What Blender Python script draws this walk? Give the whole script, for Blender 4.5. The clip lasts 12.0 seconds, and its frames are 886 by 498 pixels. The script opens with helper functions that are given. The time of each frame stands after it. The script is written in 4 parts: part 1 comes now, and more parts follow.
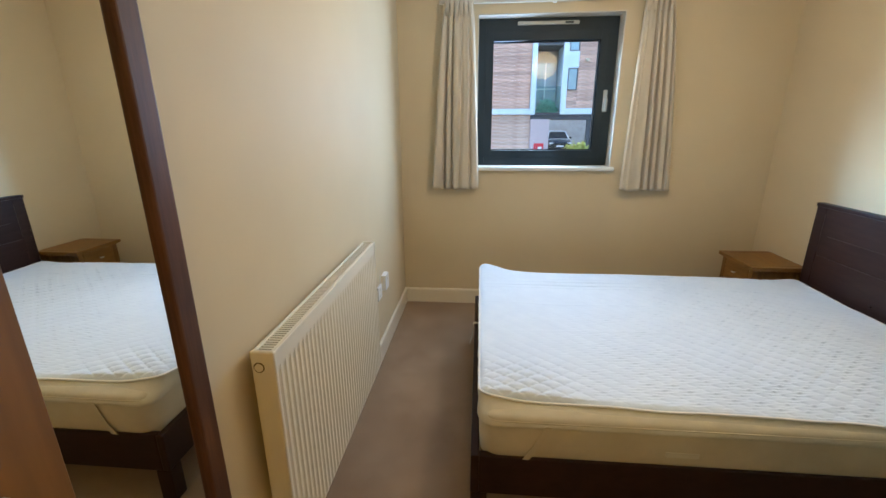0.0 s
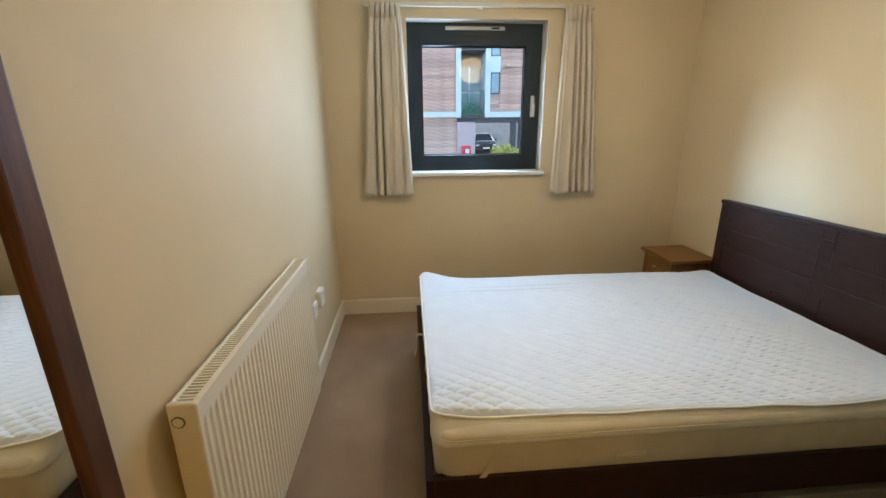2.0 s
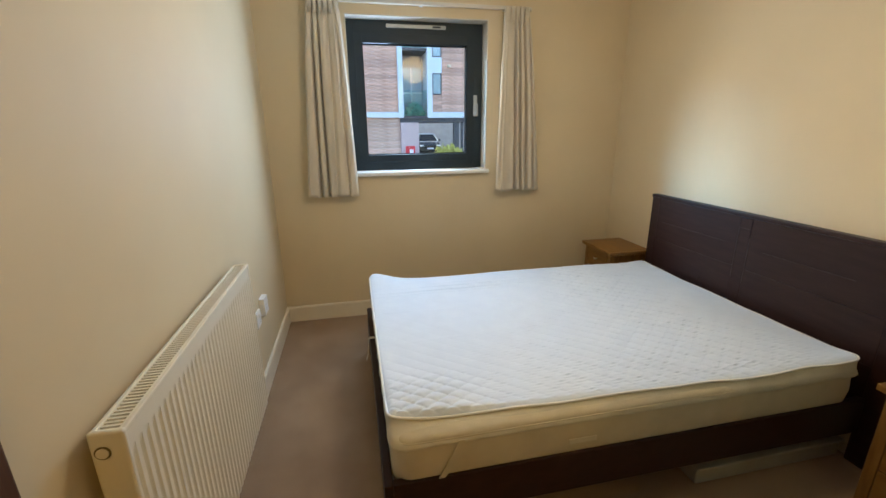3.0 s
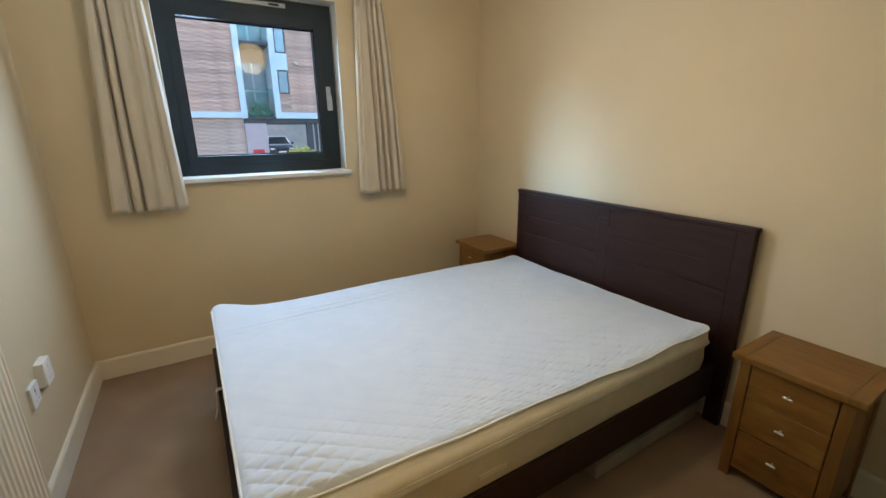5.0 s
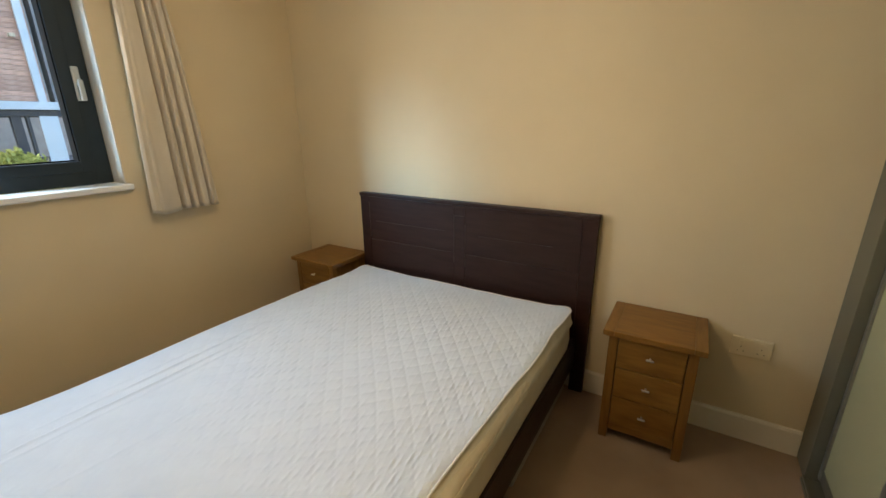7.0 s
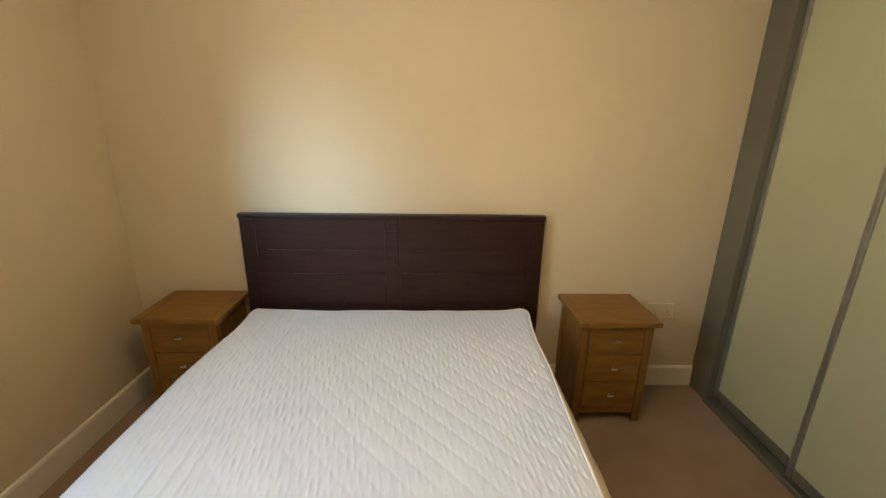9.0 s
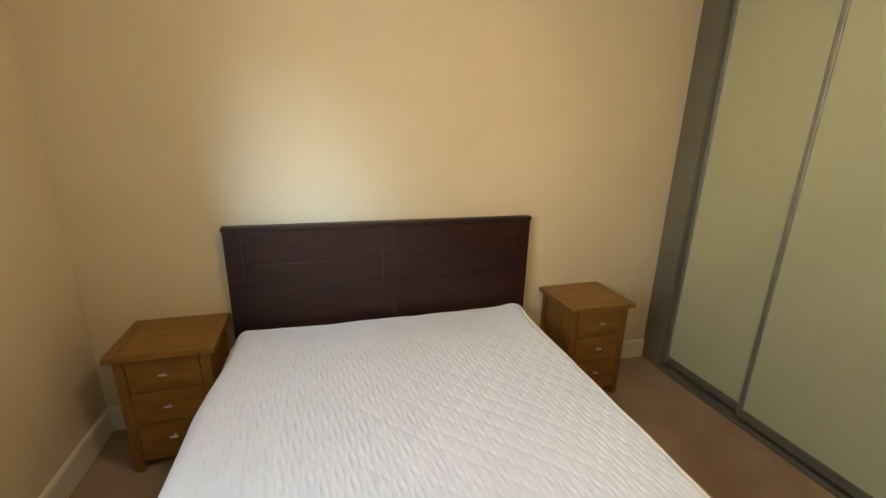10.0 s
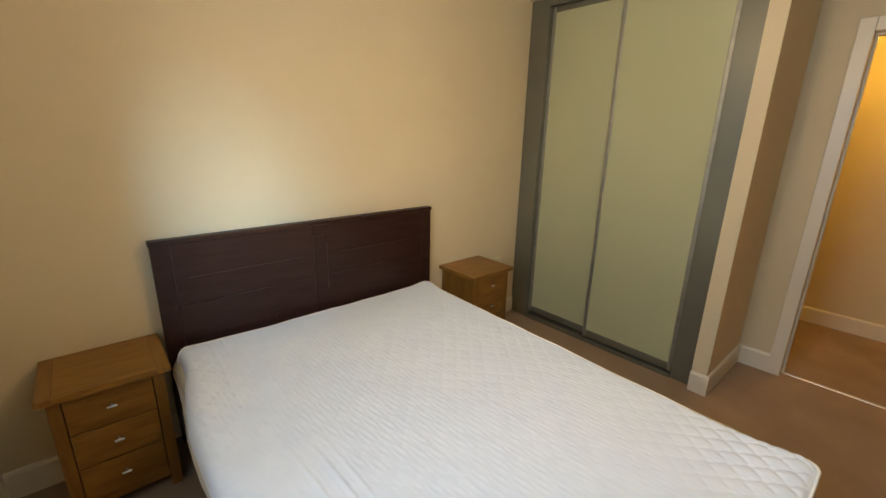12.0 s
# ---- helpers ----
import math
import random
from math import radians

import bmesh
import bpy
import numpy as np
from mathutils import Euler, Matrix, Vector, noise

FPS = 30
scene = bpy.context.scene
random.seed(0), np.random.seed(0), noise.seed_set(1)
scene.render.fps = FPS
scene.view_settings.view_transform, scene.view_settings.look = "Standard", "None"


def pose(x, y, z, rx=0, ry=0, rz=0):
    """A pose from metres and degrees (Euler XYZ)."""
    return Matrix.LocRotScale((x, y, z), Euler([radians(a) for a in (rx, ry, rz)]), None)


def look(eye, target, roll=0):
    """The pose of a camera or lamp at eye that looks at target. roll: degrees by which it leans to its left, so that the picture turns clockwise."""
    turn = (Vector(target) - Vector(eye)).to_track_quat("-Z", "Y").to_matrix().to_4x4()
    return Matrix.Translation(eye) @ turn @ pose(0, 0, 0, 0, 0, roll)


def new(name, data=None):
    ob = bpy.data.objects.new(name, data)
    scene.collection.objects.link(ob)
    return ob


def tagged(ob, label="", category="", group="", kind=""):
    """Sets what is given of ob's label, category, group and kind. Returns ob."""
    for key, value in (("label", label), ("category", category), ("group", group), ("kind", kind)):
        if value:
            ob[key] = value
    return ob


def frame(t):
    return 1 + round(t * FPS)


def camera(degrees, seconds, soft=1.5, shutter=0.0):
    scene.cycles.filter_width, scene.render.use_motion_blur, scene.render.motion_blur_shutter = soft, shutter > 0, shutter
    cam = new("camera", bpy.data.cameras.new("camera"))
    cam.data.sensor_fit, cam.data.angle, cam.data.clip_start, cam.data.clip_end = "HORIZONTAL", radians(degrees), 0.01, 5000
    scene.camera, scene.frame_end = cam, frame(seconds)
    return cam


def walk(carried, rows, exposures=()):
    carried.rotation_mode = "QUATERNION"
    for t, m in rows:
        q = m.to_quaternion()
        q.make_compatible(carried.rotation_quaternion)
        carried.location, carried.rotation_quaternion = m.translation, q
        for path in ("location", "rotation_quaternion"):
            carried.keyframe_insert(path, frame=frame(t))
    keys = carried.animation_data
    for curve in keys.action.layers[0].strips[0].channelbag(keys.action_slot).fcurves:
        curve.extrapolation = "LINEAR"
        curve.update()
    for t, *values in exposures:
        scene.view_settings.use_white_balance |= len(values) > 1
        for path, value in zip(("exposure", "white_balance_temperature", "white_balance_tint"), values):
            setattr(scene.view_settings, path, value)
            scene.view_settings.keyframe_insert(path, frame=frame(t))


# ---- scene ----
cam = camera(94.0, 12.0)
PATH = [
    (0, (0.209, 0.203, 1.438), (0.041, 2.112, 0.869), -0.3),
    (0.5, (0.197, 0.238, 1.449), (0.075, 2.154, 0.880), -0.3),
    (1, (0.188, 0.262, 1.456), (0.136, 2.179, 0.889), -0.4),
    (1.5, (0.180, 0.277, 1.459), (0.221, 2.196, 0.895), -0.5),
    (2, (0.173, 0.286, 1.458), (0.326, 2.196, 0.898), -0.5),
    (2.5, (0.166, 0.295, 1.453), (0.446, 2.196, 0.892), -0.5),
    (3, (0.165, 0.306, 1.446), (0.568, 2.182, 0.886), -0.5),
    (5, (0.237, 0.583, 1.401), (1.230, 2.230, 0.846), -0.5),
    (5.5, (0.241, 0.671, 1.405), (1.400, 2.206, 0.851), -0.6),
    (6, (0.235, 0.772, 1.413), (1.553, 2.172, 0.840), -0.8),
    (6.5, (0.224, 0.879, 1.422), (1.694, 2.093, 0.845), -0.9),
    (7, (0.219, 0.991, 1.426), (1.849, 1.979, 0.836), -0.6),
    (7.5, (0.227, 1.120, 1.429), (1.979, 1.875, 0.829), -0.6),
    (7.7, (0.231, 1.184, 1.429), (2.028, 1.842, 0.829), -0.6),
    (9.5, (0.276, 2.188, 1.430), (2.158, 1.882, 0.854), 1.3),
    (10, (0.288, 2.409, 1.431), (2.130, 1.869, 0.869), 1.4),
    (10.5, (0.292, 2.597, 1.433), (2.061, 1.831, 0.876), 1.6),
    (11, (0.276, 2.760, 1.437), (1.923, 1.774, 0.878), 1.4),
    (11.5, (0.246, 2.901, 1.444), (1.780, 1.749, 0.892), 1.4),
    (12, (0.212, 3.010, 1.458), (1.662, 1.746, 0.907), 1.3),
]
walk(cam, [(t, look(eye, target, roll)) for t, eye, target, roll in PATH], [(0, 2.87, 5300, 11.5), (1.5, 2.80, 5550, 11.5), (2.5, 2.77, 5550, 11.5), (5.5, 2.59, 5400, 11), (7.5, 2.60, 6150, 12), (10, 2.75, 6350, 14.5), (12, 2.69, 6300, 13)])

# ---- world and large lights ----
world = bpy.data.worlds.new("world")
scene.world = world
world.use_nodes = True
wn = world.node_tree
sky = wn.nodes.new("ShaderNodeTexSky")
sky.sky_type, sky.sun_disc = "NISHITA", False
sky.sun_elevation, sky.sun_rotation = radians(18), radians(-55.5)
sky.air_density, sky.dust_density = 1.0, 3.0
wn.links.new(sky.outputs[0], wn.nodes["Background"].inputs[0])
wn.nodes["Background"].inputs[1].default_value = 0.15


def lamp(name, kind, m, power, color, size=0.1, size_y=None):
    data = bpy.data.lights.new(name, kind)
    data.energy, data.color = power, color
    if kind == "SUN":
        data.angle = size
    elif kind == "AREA":
        data.shape, data.size, data.size_y = "RECTANGLE", size, size_y or size
    else:
        data.shadow_soft_size = size
    ob = new(name, data)
    ob.matrix_world = m
    return ob


lamp("sun", "SUN", look((-16.0, 10.7, 6.3), (0, 0, 0)), 0.60, (0.16, 0.60, 1.0), radians(21))
lamp("window_daylight", "AREA", look((0.678, 3.566, 1.645), (0.22, 2.46, 1.50)), 3.25, (0.61, 0.81, 1.0), 0.76, 0.76)
lamp("pendant_bulb", "POINT", pose(0.92, 1.9, 2.09), 2.3, (1.0, 0.78, 0.50), 0.10)
lamp("hall_bulb", "POINT", pose(0.35, -0.75, 2.15), 3.0, (1.0, 0.57, 0.08), 0.08)


# ---- materials ----
def shade(name, color, rough=0.6, metal=0.0, spec=0.5, color2=None, scale=8.0, detail=4.0, stretch=(1, 1, 1), bump=0.0, bump_scale=60.0, bump_stretch=(1, 1, 1), dist=0.002, spread=(0.35, 0.65), random_by=0.0, rough_var=0.0, sheen=0.0):
    m = bpy.data.materials.new(name)
    m.use_nodes = True
    nt = m.node_tree
    N, L = nt.nodes, nt.links
    b = N["Principled BSDF"]
    b.inputs["Base Color"].default_value = (*color, 1)
    b.inputs["Roughness"].default_value = rough
    b.inputs["Metallic"].default_value = metal
    b.inputs["Specular IOR Level"].default_value = spec
    if sheen:
        b.inputs["Sheen Weight"].default_value = sheen
    tc = N.new("ShaderNodeTexCoord")
    out = None
    if color2:
        mp = N.new("ShaderNodeMapping")
        mp.inputs["Scale"].default_value = stretch
        L.new(tc.outputs["Object"], mp.inputs[0])
        nz = N.new("ShaderNodeTexNoise")
        nz.inputs["Scale"].default_value, nz.inputs["Detail"].default_value = scale, detail
        L.new(mp.outputs[0], nz.inputs["Vector"])
        ramp = N.new("ShaderNodeValToRGB")
        ramp.color_ramp.elements[0].position, ramp.color_ramp.elements[1].position = spread
        ramp.color_ramp.elements[0].color, ramp.color_ramp.elements[1].color = (*color, 1), (*color2, 1)
        L.new(nz.outputs["Fac"], ramp.inputs[0])
        out = ramp.outputs[0]
        if random_by:
            info = N.new("ShaderNodeObjectInfo")
            hsv = N.new("ShaderNodeHueSaturation")
            mr = N.new("ShaderNodeMapRange")
            mr.inputs["To Min"].default_value, mr.inputs["To Max"].default_value = 1 - random_by, 1 + random_by
            L.new(info.outputs["Random"], mr.inputs["Value"])
            L.new(mr.outputs[0], hsv.inputs["Value"])
            L.new(out, hsv.inputs["Color"])
            out = hsv.outputs[0]
        L.new(out, b.inputs["Base Color"])
        if rough_var:
            mr = N.new("ShaderNodeMapRange")
            mr.inputs["To Min"].default_value, mr.inputs["To Max"].default_value = rough - rough_var, rough + rough_var
            L.new(nz.outputs["Fac"], mr.inputs["Value"])
            L.new(mr.outputs[0], b.inputs["Roughness"])
    if bump:
        mp2 = N.new("ShaderNodeMapping")
        mp2.inputs["Scale"].default_value = bump_stretch
        L.new(tc.outputs["Object"], mp2.inputs[0])
        n2 = N.new("ShaderNodeTexNoise")
        n2.inputs["Scale"].default_value, n2.inputs["Detail"].default_value = bump_scale, 3
        L.new(mp2.outputs[0], n2.inputs["Vector"])
        bp = N.new("ShaderNodeBump")
        bp.inputs["Strength"].default_value, bp.inputs["Distance"].default_value = bump, dist
        L.new(n2.outputs["Fac"], bp.inputs["Height"])
        L.new(bp.outputs[0], b.inputs["Normal"])
    return m


def glass(name, tint=(1, 1, 1), rough=0.0):
    m = bpy.data.materials.new(name)
    m.use_nodes = True
    N, L = m.node_tree.nodes, m.node_tree.links
    N.remove(N["Principled BSDF"])
    tr, gl, mix, fr = (N.new("ShaderNode" + k) for k in ("BsdfTransparent", "BsdfGlossy", "MixShader", "Fresnel"))
    tr.inputs[0].default_value = (*tint, 1)
    gl.inputs["Roughness"].default_value = rough
    fr.inputs[0].default_value = 1.5
    L.new(fr.outputs[0], mix.inputs[0])
    L.new(tr.outputs[0], mix.inputs[1])
    L.new(gl.outputs[0], mix.inputs[2])
    L.new(mix.outputs[0], N["Material Output"].inputs[0])
    return m


M_WALL = shade("cream_paint", (0.64, 0.531, 0.343), 0.6, spec=0.15, color2=(0.665, 0.558, 0.365), scale=2.0, bump=0.12, bump_scale=220, dist=0.001, rough_var=0.04)
M_CEIL = shade("ceiling_paint", (0.80, 0.78, 0.72), 0.8, color2=(0.83, 0.81, 0.76), scale=3, bump=0.1, bump_scale=200)
M_TRIM = shade("white_gloss_paint", (0.73, 0.655, 0.51), 0.36, color2=(0.76, 0.69, 0.545), scale=4, bump=0.05, bump_scale=90)
M_SILL = shade("white_sill_paint", (0.78, 0.77, 0.73), 0.35, color2=(0.81, 0.80, 0.765), scale=5)
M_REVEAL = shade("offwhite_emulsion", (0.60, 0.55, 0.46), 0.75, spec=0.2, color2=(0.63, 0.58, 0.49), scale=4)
M_CARPET = shade("beige_carpet", (0.285, 0.188, 0.11), 0.95, spec=0.1, color2=(0.365, 0.25, 0.153), scale=3, detail=9, bump=0.9, bump_scale=420, dist=0.004, sheen=0.15)
M_FRAME = shade("charcoal_window_paint", (0.015, 0.024, 0.030), 0.5, spec=0.3, color2=(0.020, 0.031, 0.038), scale=6, bump=0.03, bump_scale=80)
M_SILVER = shade("brushed_metal", (0.62, 0.60, 0.56), 0.32, metal=1.0, color2=(0.7, 0.68, 0.64), scale=30, stretch=(1, 20, 1))
M_WHITEPL = shade("white_plastic", (0.80, 0.79, 0.76), 0.35, color2=(0.83, 0.82, 0.80), scale=8)
M_GLASS = glass("window_glass")
M_MIRROR = shade("mirror_silver", (0.86, 0.88, 0.87), 0.01, metal=1.0)
M_OAK = shade("oak_veneer", (0.185, 0.082, 0.011), 0.38, color2=(0.26, 0.125, 0.022), scale=6, detail=8, stretch=(6, 1, 6), bump=0.15, bump_scale=40, bump_stretch=(8, 1, 8), dist=0.001, rough_var=0.06)
M_OAKV = shade("oak_upright", (0.17, 0.075, 0.011), 0.38, color2=(0.24, 0.115, 0.021), scale=6, detail=8, stretch=(6, 6, 0.8), bump=0.15, bump_scale=40, bump_stretch=(8, 8, 1), dist=0.001)
M_DARK = shade("dark_stained_wood", (0.020, 0.0072, 0.0046), 0.42, spec=0.3, color2=(0.031, 0.0125, 0.0083), scale=5, detail=8, stretch=(4, 1, 7), bump=0.1, bump_scale=30, bump_stretch=(4, 1, 12), dist=0.0012, rough_var=0.08)
M_WORN = shade("worn_stain_edge", (0.036, 0.018, 0.014), 0.5, color2=(0.072, 0.044, 0.034), scale=14, detail=3, spread=(0.40, 0.62))
M_OAKX = shade("oak_cross_grain", (0.17, 0.075, 0.011), 0.38, color2=(0.24, 0.117, 0.021), scale=6, detail=8, stretch=(1, 6, 6), bump=0.15, bump_scale=40, bump_stretch=(1, 8, 8), dist=0.001)
M_MAHOG = shade("mahogany_frame", (0.068, 0.028, 0.013), 0.48, spec=0.3, color2=(0.125, 0.053, 0.022), scale=6, detail=8, stretch=(8, 8, 0.8), bump=0.1, bump_scale=40, bump_stretch=(8, 8, 1))
M_MATT = shade("mattress_ticking", (0.56, 0.50, 0.355), 0.85, color2=(0.62, 0.555, 0.405), scale=10, bump=0.3, bump_scale=250, dist=0.001, sheen=0.2)
M_PAD = shade("quilted_white_cotton", (0.705, 0.775, 0.875), 0.85, color2=(0.735, 0.805, 0.90), scale=12, bump=0.25, bump_scale=300, dist=0.0008, sheen=0.15)
M_SKIRT = shade("cream_jersey", (0.60, 0.56, 0.44), 0.9, color2=(0.65, 0.61, 0.49), scale=14, bump=0.25, bump_scale=260, dist=0.0008, sheen=0.2)
M_PIPING = shade("white_piping", (0.84, 0.83, 0.80), 0.7, color2=(0.86, 0.85, 0.83), scale=30)
M_RAD = shade("radiator_enamel", (0.76, 0.71, 0.58), 0.32, color2=(0.79, 0.74, 0.61), scale=5)
M_RADDARK = shade("radiator_plug_brass", (0.16, 0.125, 0.06), 0.5, metal=0.4, color2=(0.20, 0.16, 0.085), scale=30)
M_ALU = shade("grey_anodised_aluminium", (0.15, 0.143, 0.104), 0.42, metal=0.35, color2=(0.19, 0.182, 0.132), scale=2)
M_ALUL = shade("bright_aluminium_edge", (0.30, 0.29, 0.24), 0.45, metal=0.7, color2=(0.35, 0.34, 0.28), scale=20)
M_PANEL = shade("back_painted_glass", (0.43, 0.43, 0.255), 0.22, spec=0.6, color2=(0.45, 0.45, 0.27), scale=1.5, rough_var=0.03)
M_CREAMPL = shade("cream_plastic", (0.66, 0.555, 0.36), 0.4, color2=(0.69, 0.585, 0.385), scale=8)
M_CURT = shade("cream_curtain_cotton", (0.54, 0.475, 0.36), 0.9, color2=(0.60, 0.53, 0.405), scale=14, stretch=(1, 1, 0.3), bump=0.4, bump_scale=500, dist=0.0008, sheen=0.2)
M_BLACK = shade("black_gap", (0.01, 0.01, 0.01), 0.9, spec=0.1)
M_PAPER = bpy.data.materials.new("glowing_paper")
M_PAPER.use_nodes = True
_b = M_PAPER.node_tree.nodes["Principled BSDF"]
_b.inputs["Base Color"].default_value = (0.85, 0.75, 0.55, 1)
_b.inputs["Emission Color"].default_value = (1.0, 0.66, 0.26, 1)
_b.inputs["Emission Strength"].default_value = 0.95
M_CEDAR = shade("weathered_cedar", (0.45, 0.26, 0.17), 0.8, color2=(0.68, 0.45, 0.33), scale=3, detail=8, stretch=(1, 6, 8), bump=0.4, bump_scale=20, dist=0.01, random_by=0.17)
M_CEDARL = shade("pale_cedar", (0.56, 0.36, 0.25), 0.8, color2=(0.76, 0.56, 0.42), scale=3, detail=8, stretch=(1, 6, 8), bump=0.4, bump_scale=20, dist=0.01, random_by=0.22)
M_RENDER = shade("pale_blue_white_cladding", (0.62, 0.69, 0.69), 0.6, color2=(0.68, 0.74, 0.74), scale=2)
M_PINK = shade("pinkish_render", (0.52, 0.40, 0.37), 0.85, color2=(0.57, 0.45, 0.41), scale=3)
M_CONC = shade("grey_brick", (0.26, 0.25, 0.23), 0.85, color2=(0.36, 0.34, 0.31), scale=8, detail=6)
M_BEIGEW = shade("undercroft_wall", (0.33, 0.29, 0.25), 0.9, color2=(0.40, 0.36, 0.31), scale=2)
M_DKSTEEL = shade("dark_steel", (0.045, 0.045, 0.05), 0.5, color2=(0.06, 0.06, 0.065), scale=5)
# the cyan tones paint the sky's reflection into the balcony door glass
M_SKYGLASS = shade("sky_reflection_glass", (0.17, 0.25, 0.28), 0.06, spec=0.8, color2=(0.34, 0.45, 0.47), scale=1.2)
M_PALEGLASS = shade("pale_window_glass", (0.22, 0.32, 0.34), 0.08, spec=0.8, color2=(0.32, 0.44, 0.45), scale=1.5)
M_RED = shade("red_sign_paint", (0.62, 0.03, 0.04), 0.4, color2=(0.68, 0.04, 0.05), scale=4)
M_ASPH = shade("asphalt", (0.045, 0.045, 0.045), 0.9, color2=(0.07, 0.068, 0.065), scale=6, detail=8, bump=0.5, bump_scale=60)
M_CAR = shade("dark_car_paint", (0.012, 0.013, 0.016), 0.22, spec=0.7, color2=(0.016, 0.017, 0.02), scale=4)
M_CARGL = shade("car_glass", (0.014, 0.017, 0.02), 0.6, spec=0.1)
# pale roof colour, also painted reflections on the pillars and bonnet
M_CARPALE = shade("pale_car_roof_and_reflections", (0.55, 0.57, 0.58), 0.3, metal=0.3)
M_DOOR = shade("door_veneer", (0.17, 0.070, 0.009), 0.45, color2=(0.215, 0.092, 0.013), scale=6, detail=8, stretch=(6, 6, 0.8), bump=0.1, bump_scale=40, bump_stretch=(8, 8, 1), dist=0.001)
M_HANDLE = shade("pale_grey_enamel", (0.45, 0.46, 0.44), 0.4, color2=(0.49, 0.50, 0.48), scale=20)
M_LEAF = shade("shrub_leaf", (0.36, 0.37, 0.06), 0.6, color2=(0.58, 0.56, 0.14), scale=6)
M_LEAFD = shade("planter_leaf", (0.12, 0.42, 0.28), 0.6, color2=(0.20, 0.54, 0.38), scale=6)
M_FABGREY = shade("grey_plastic_lid", (0.34, 0.31, 0.25), 0.6, color2=(0.40, 0.37, 0.30), scale=6)


# ---- mesh helpers ----
def bm_box(bm, a, b, bevel=0.0, seg=2):
    lo, hi = Vector([min(p, q) for p, q in zip(a, b)]), Vector([max(p, q) for p, q in zip(a, b)])
    r = bmesh.ops.create_cube(bm, size=1)
    vs = r["verts"]
    for v in vs:
        v.co = Vector([(lo[i] + hi[i]) / 2 + v.co[i] * (hi[i] - lo[i]) for i in range(3)])
    if bevel:
        es = list({e for v in vs for e in v.link_edges})
        bmesh.ops.bevel(bm, geom=es, offset=bevel, segments=seg, profile=0.5, affect="EDGES")
    return bm


def boxes(*items, bevel=0.0, seg=2):
    bm = bmesh.new()
    for a, b in items:
        bm_box(bm, a, b, bevel, seg)
    return bm


def bm_tube(bm, p, q, r, n=12, r2=None):
    p, q = Vector(p), Vector(q)
    d = q - p
    m = Matrix.Translation((p + q) / 2) @ d.to_track_quat("Z", "Y").to_matrix().to_4x4()
    bmesh.ops.create_cone(bm, cap_ends=True, segments=n, radius1=r, radius2=r if r2 is None else r2, depth=d.length, matrix=m)
    return bm


def tube(p, q, r, n=12, r2=None):
    return bm_tube(bmesh.new(), p, q, r, n, r2)


def part(name, bm, material, parent=None, label="", smooth=False, kind="", category=""):
    me = bpy.data.meshes.new(name)
    bm.normal_update()
    bm.to_mesh(me)
    bm.free()
    me.materials.append(material)
    if smooth:
        me.shade_smooth()
    ob = new(name, me)
    if parent:
        ob.parent = parent
    return tagged(ob, label=label, kind=kind, category=category)


def thing(name, label, category, at=(0, 0, 0), group=""):
    ob = new(name)
    ob.matrix_basis = Matrix.Translation(at)
    ob.empty_display_size = 0.1
    return tagged(ob, label=label, category=category, group=group)


def fixed(name, bm, material, label=""):
    return part(name, bm, material, None, label, kind="structure")


# ---- plan ----
XL, XR, YW, YB, CEIL = -0.40, 2.29, 3.455, -0.155, 2.40


def east(y):
    """Where the headboard wall stands at y; it is a little out of square."""
    return 2.283 + (y - 0.43) * 0.0122


WX0, WX1, WZ0, WZ1 = 0.18, 1.19, 1.14, 2.19
DX0, DX1, DZ = -0.195, 0.545, 1.99
YH = -1.36

fixed("floor", boxes(((XL - 0.2, YH - 0.15, -0.12), (XR + 0.2, YW + 0.21, 0.0))), M_CARPET, "beige short pile carpet, slightly marked")
fixed("ceiling", boxes(((XL - 0.2, YH - 0.15, CEIL), (XR + 0.2, YW + 0.21, CEIL + 0.12))), M_CEIL, "plain matt white ceiling")
fixed("wall_west", boxes(((XL - 0.15, YB - 0.1, 0), (XL, YW, CEIL))), M_WALL, "cream painted wall with satin finish")
bm = boxes(((XR, YB - 0.1, 0), (XR + 0.15, YW, CEIL)))
for v in bm.verts:
    if v.co.x < XR + 0.01:
        v.co.x = east(v.co.y)
fixed("wall_east", bm, M_WALL, "cream painted wall with satin finish")
fixed("wall_north", boxes(((XL - 0.15, YW, 0), (WX0, YW + 0.21, CEIL)), ((WX1, YW, 0), (XR + 0.15, YW + 0.21, CEIL)), ((WX0, YW, 0), (WX1, YW + 0.21, WZ0 - 0.03)), ((WX0, YW, WZ1), (WX1, YW + 0.21, CEIL))), M_WALL, "cream painted wall around the window opening")
fixed("wall_south", boxes(((XL, YB - 0.1, 0), (DX0 - 0.03, YB, CEIL)), ((DX1 + 0.03, YB - 0.1, 0), (XR, YB, CEIL)), ((DX0 - 0.03, YB - 0.1, DZ + 0.03), (DX1 + 0.03, YB, CEIL))), M_WALL, "cream painted wall with the doorway")
fixed("wall_nib", boxes(((0.785, YB, 0), (0.868, 0.46, CEIL))), M_WALL, "cream painted wall end beside the wardrobe")
fixed("wall_bulkhead", boxes(((0.868, 0.30, 2.335), (XR, 0.46, CEIL))), M_WALL, "cream painted strip above the wardrobe")
for a, b in (((-1.6, YH - 0.12, 0), (2.4, YH, CEIL)), ((-1.7, YH, 0), (-1.6, YB - 0.1, CEIL)), ((2.4, YH, 0), (2.5, YB - 0.1, CEIL)), ((-1.6, YB - 0.2, 0), (XL - 0.15, YB - 0.1, CEIL))):
    fixed("wall_hall", boxes((a, b)), M_WALL, "plain cream painted hall wall")
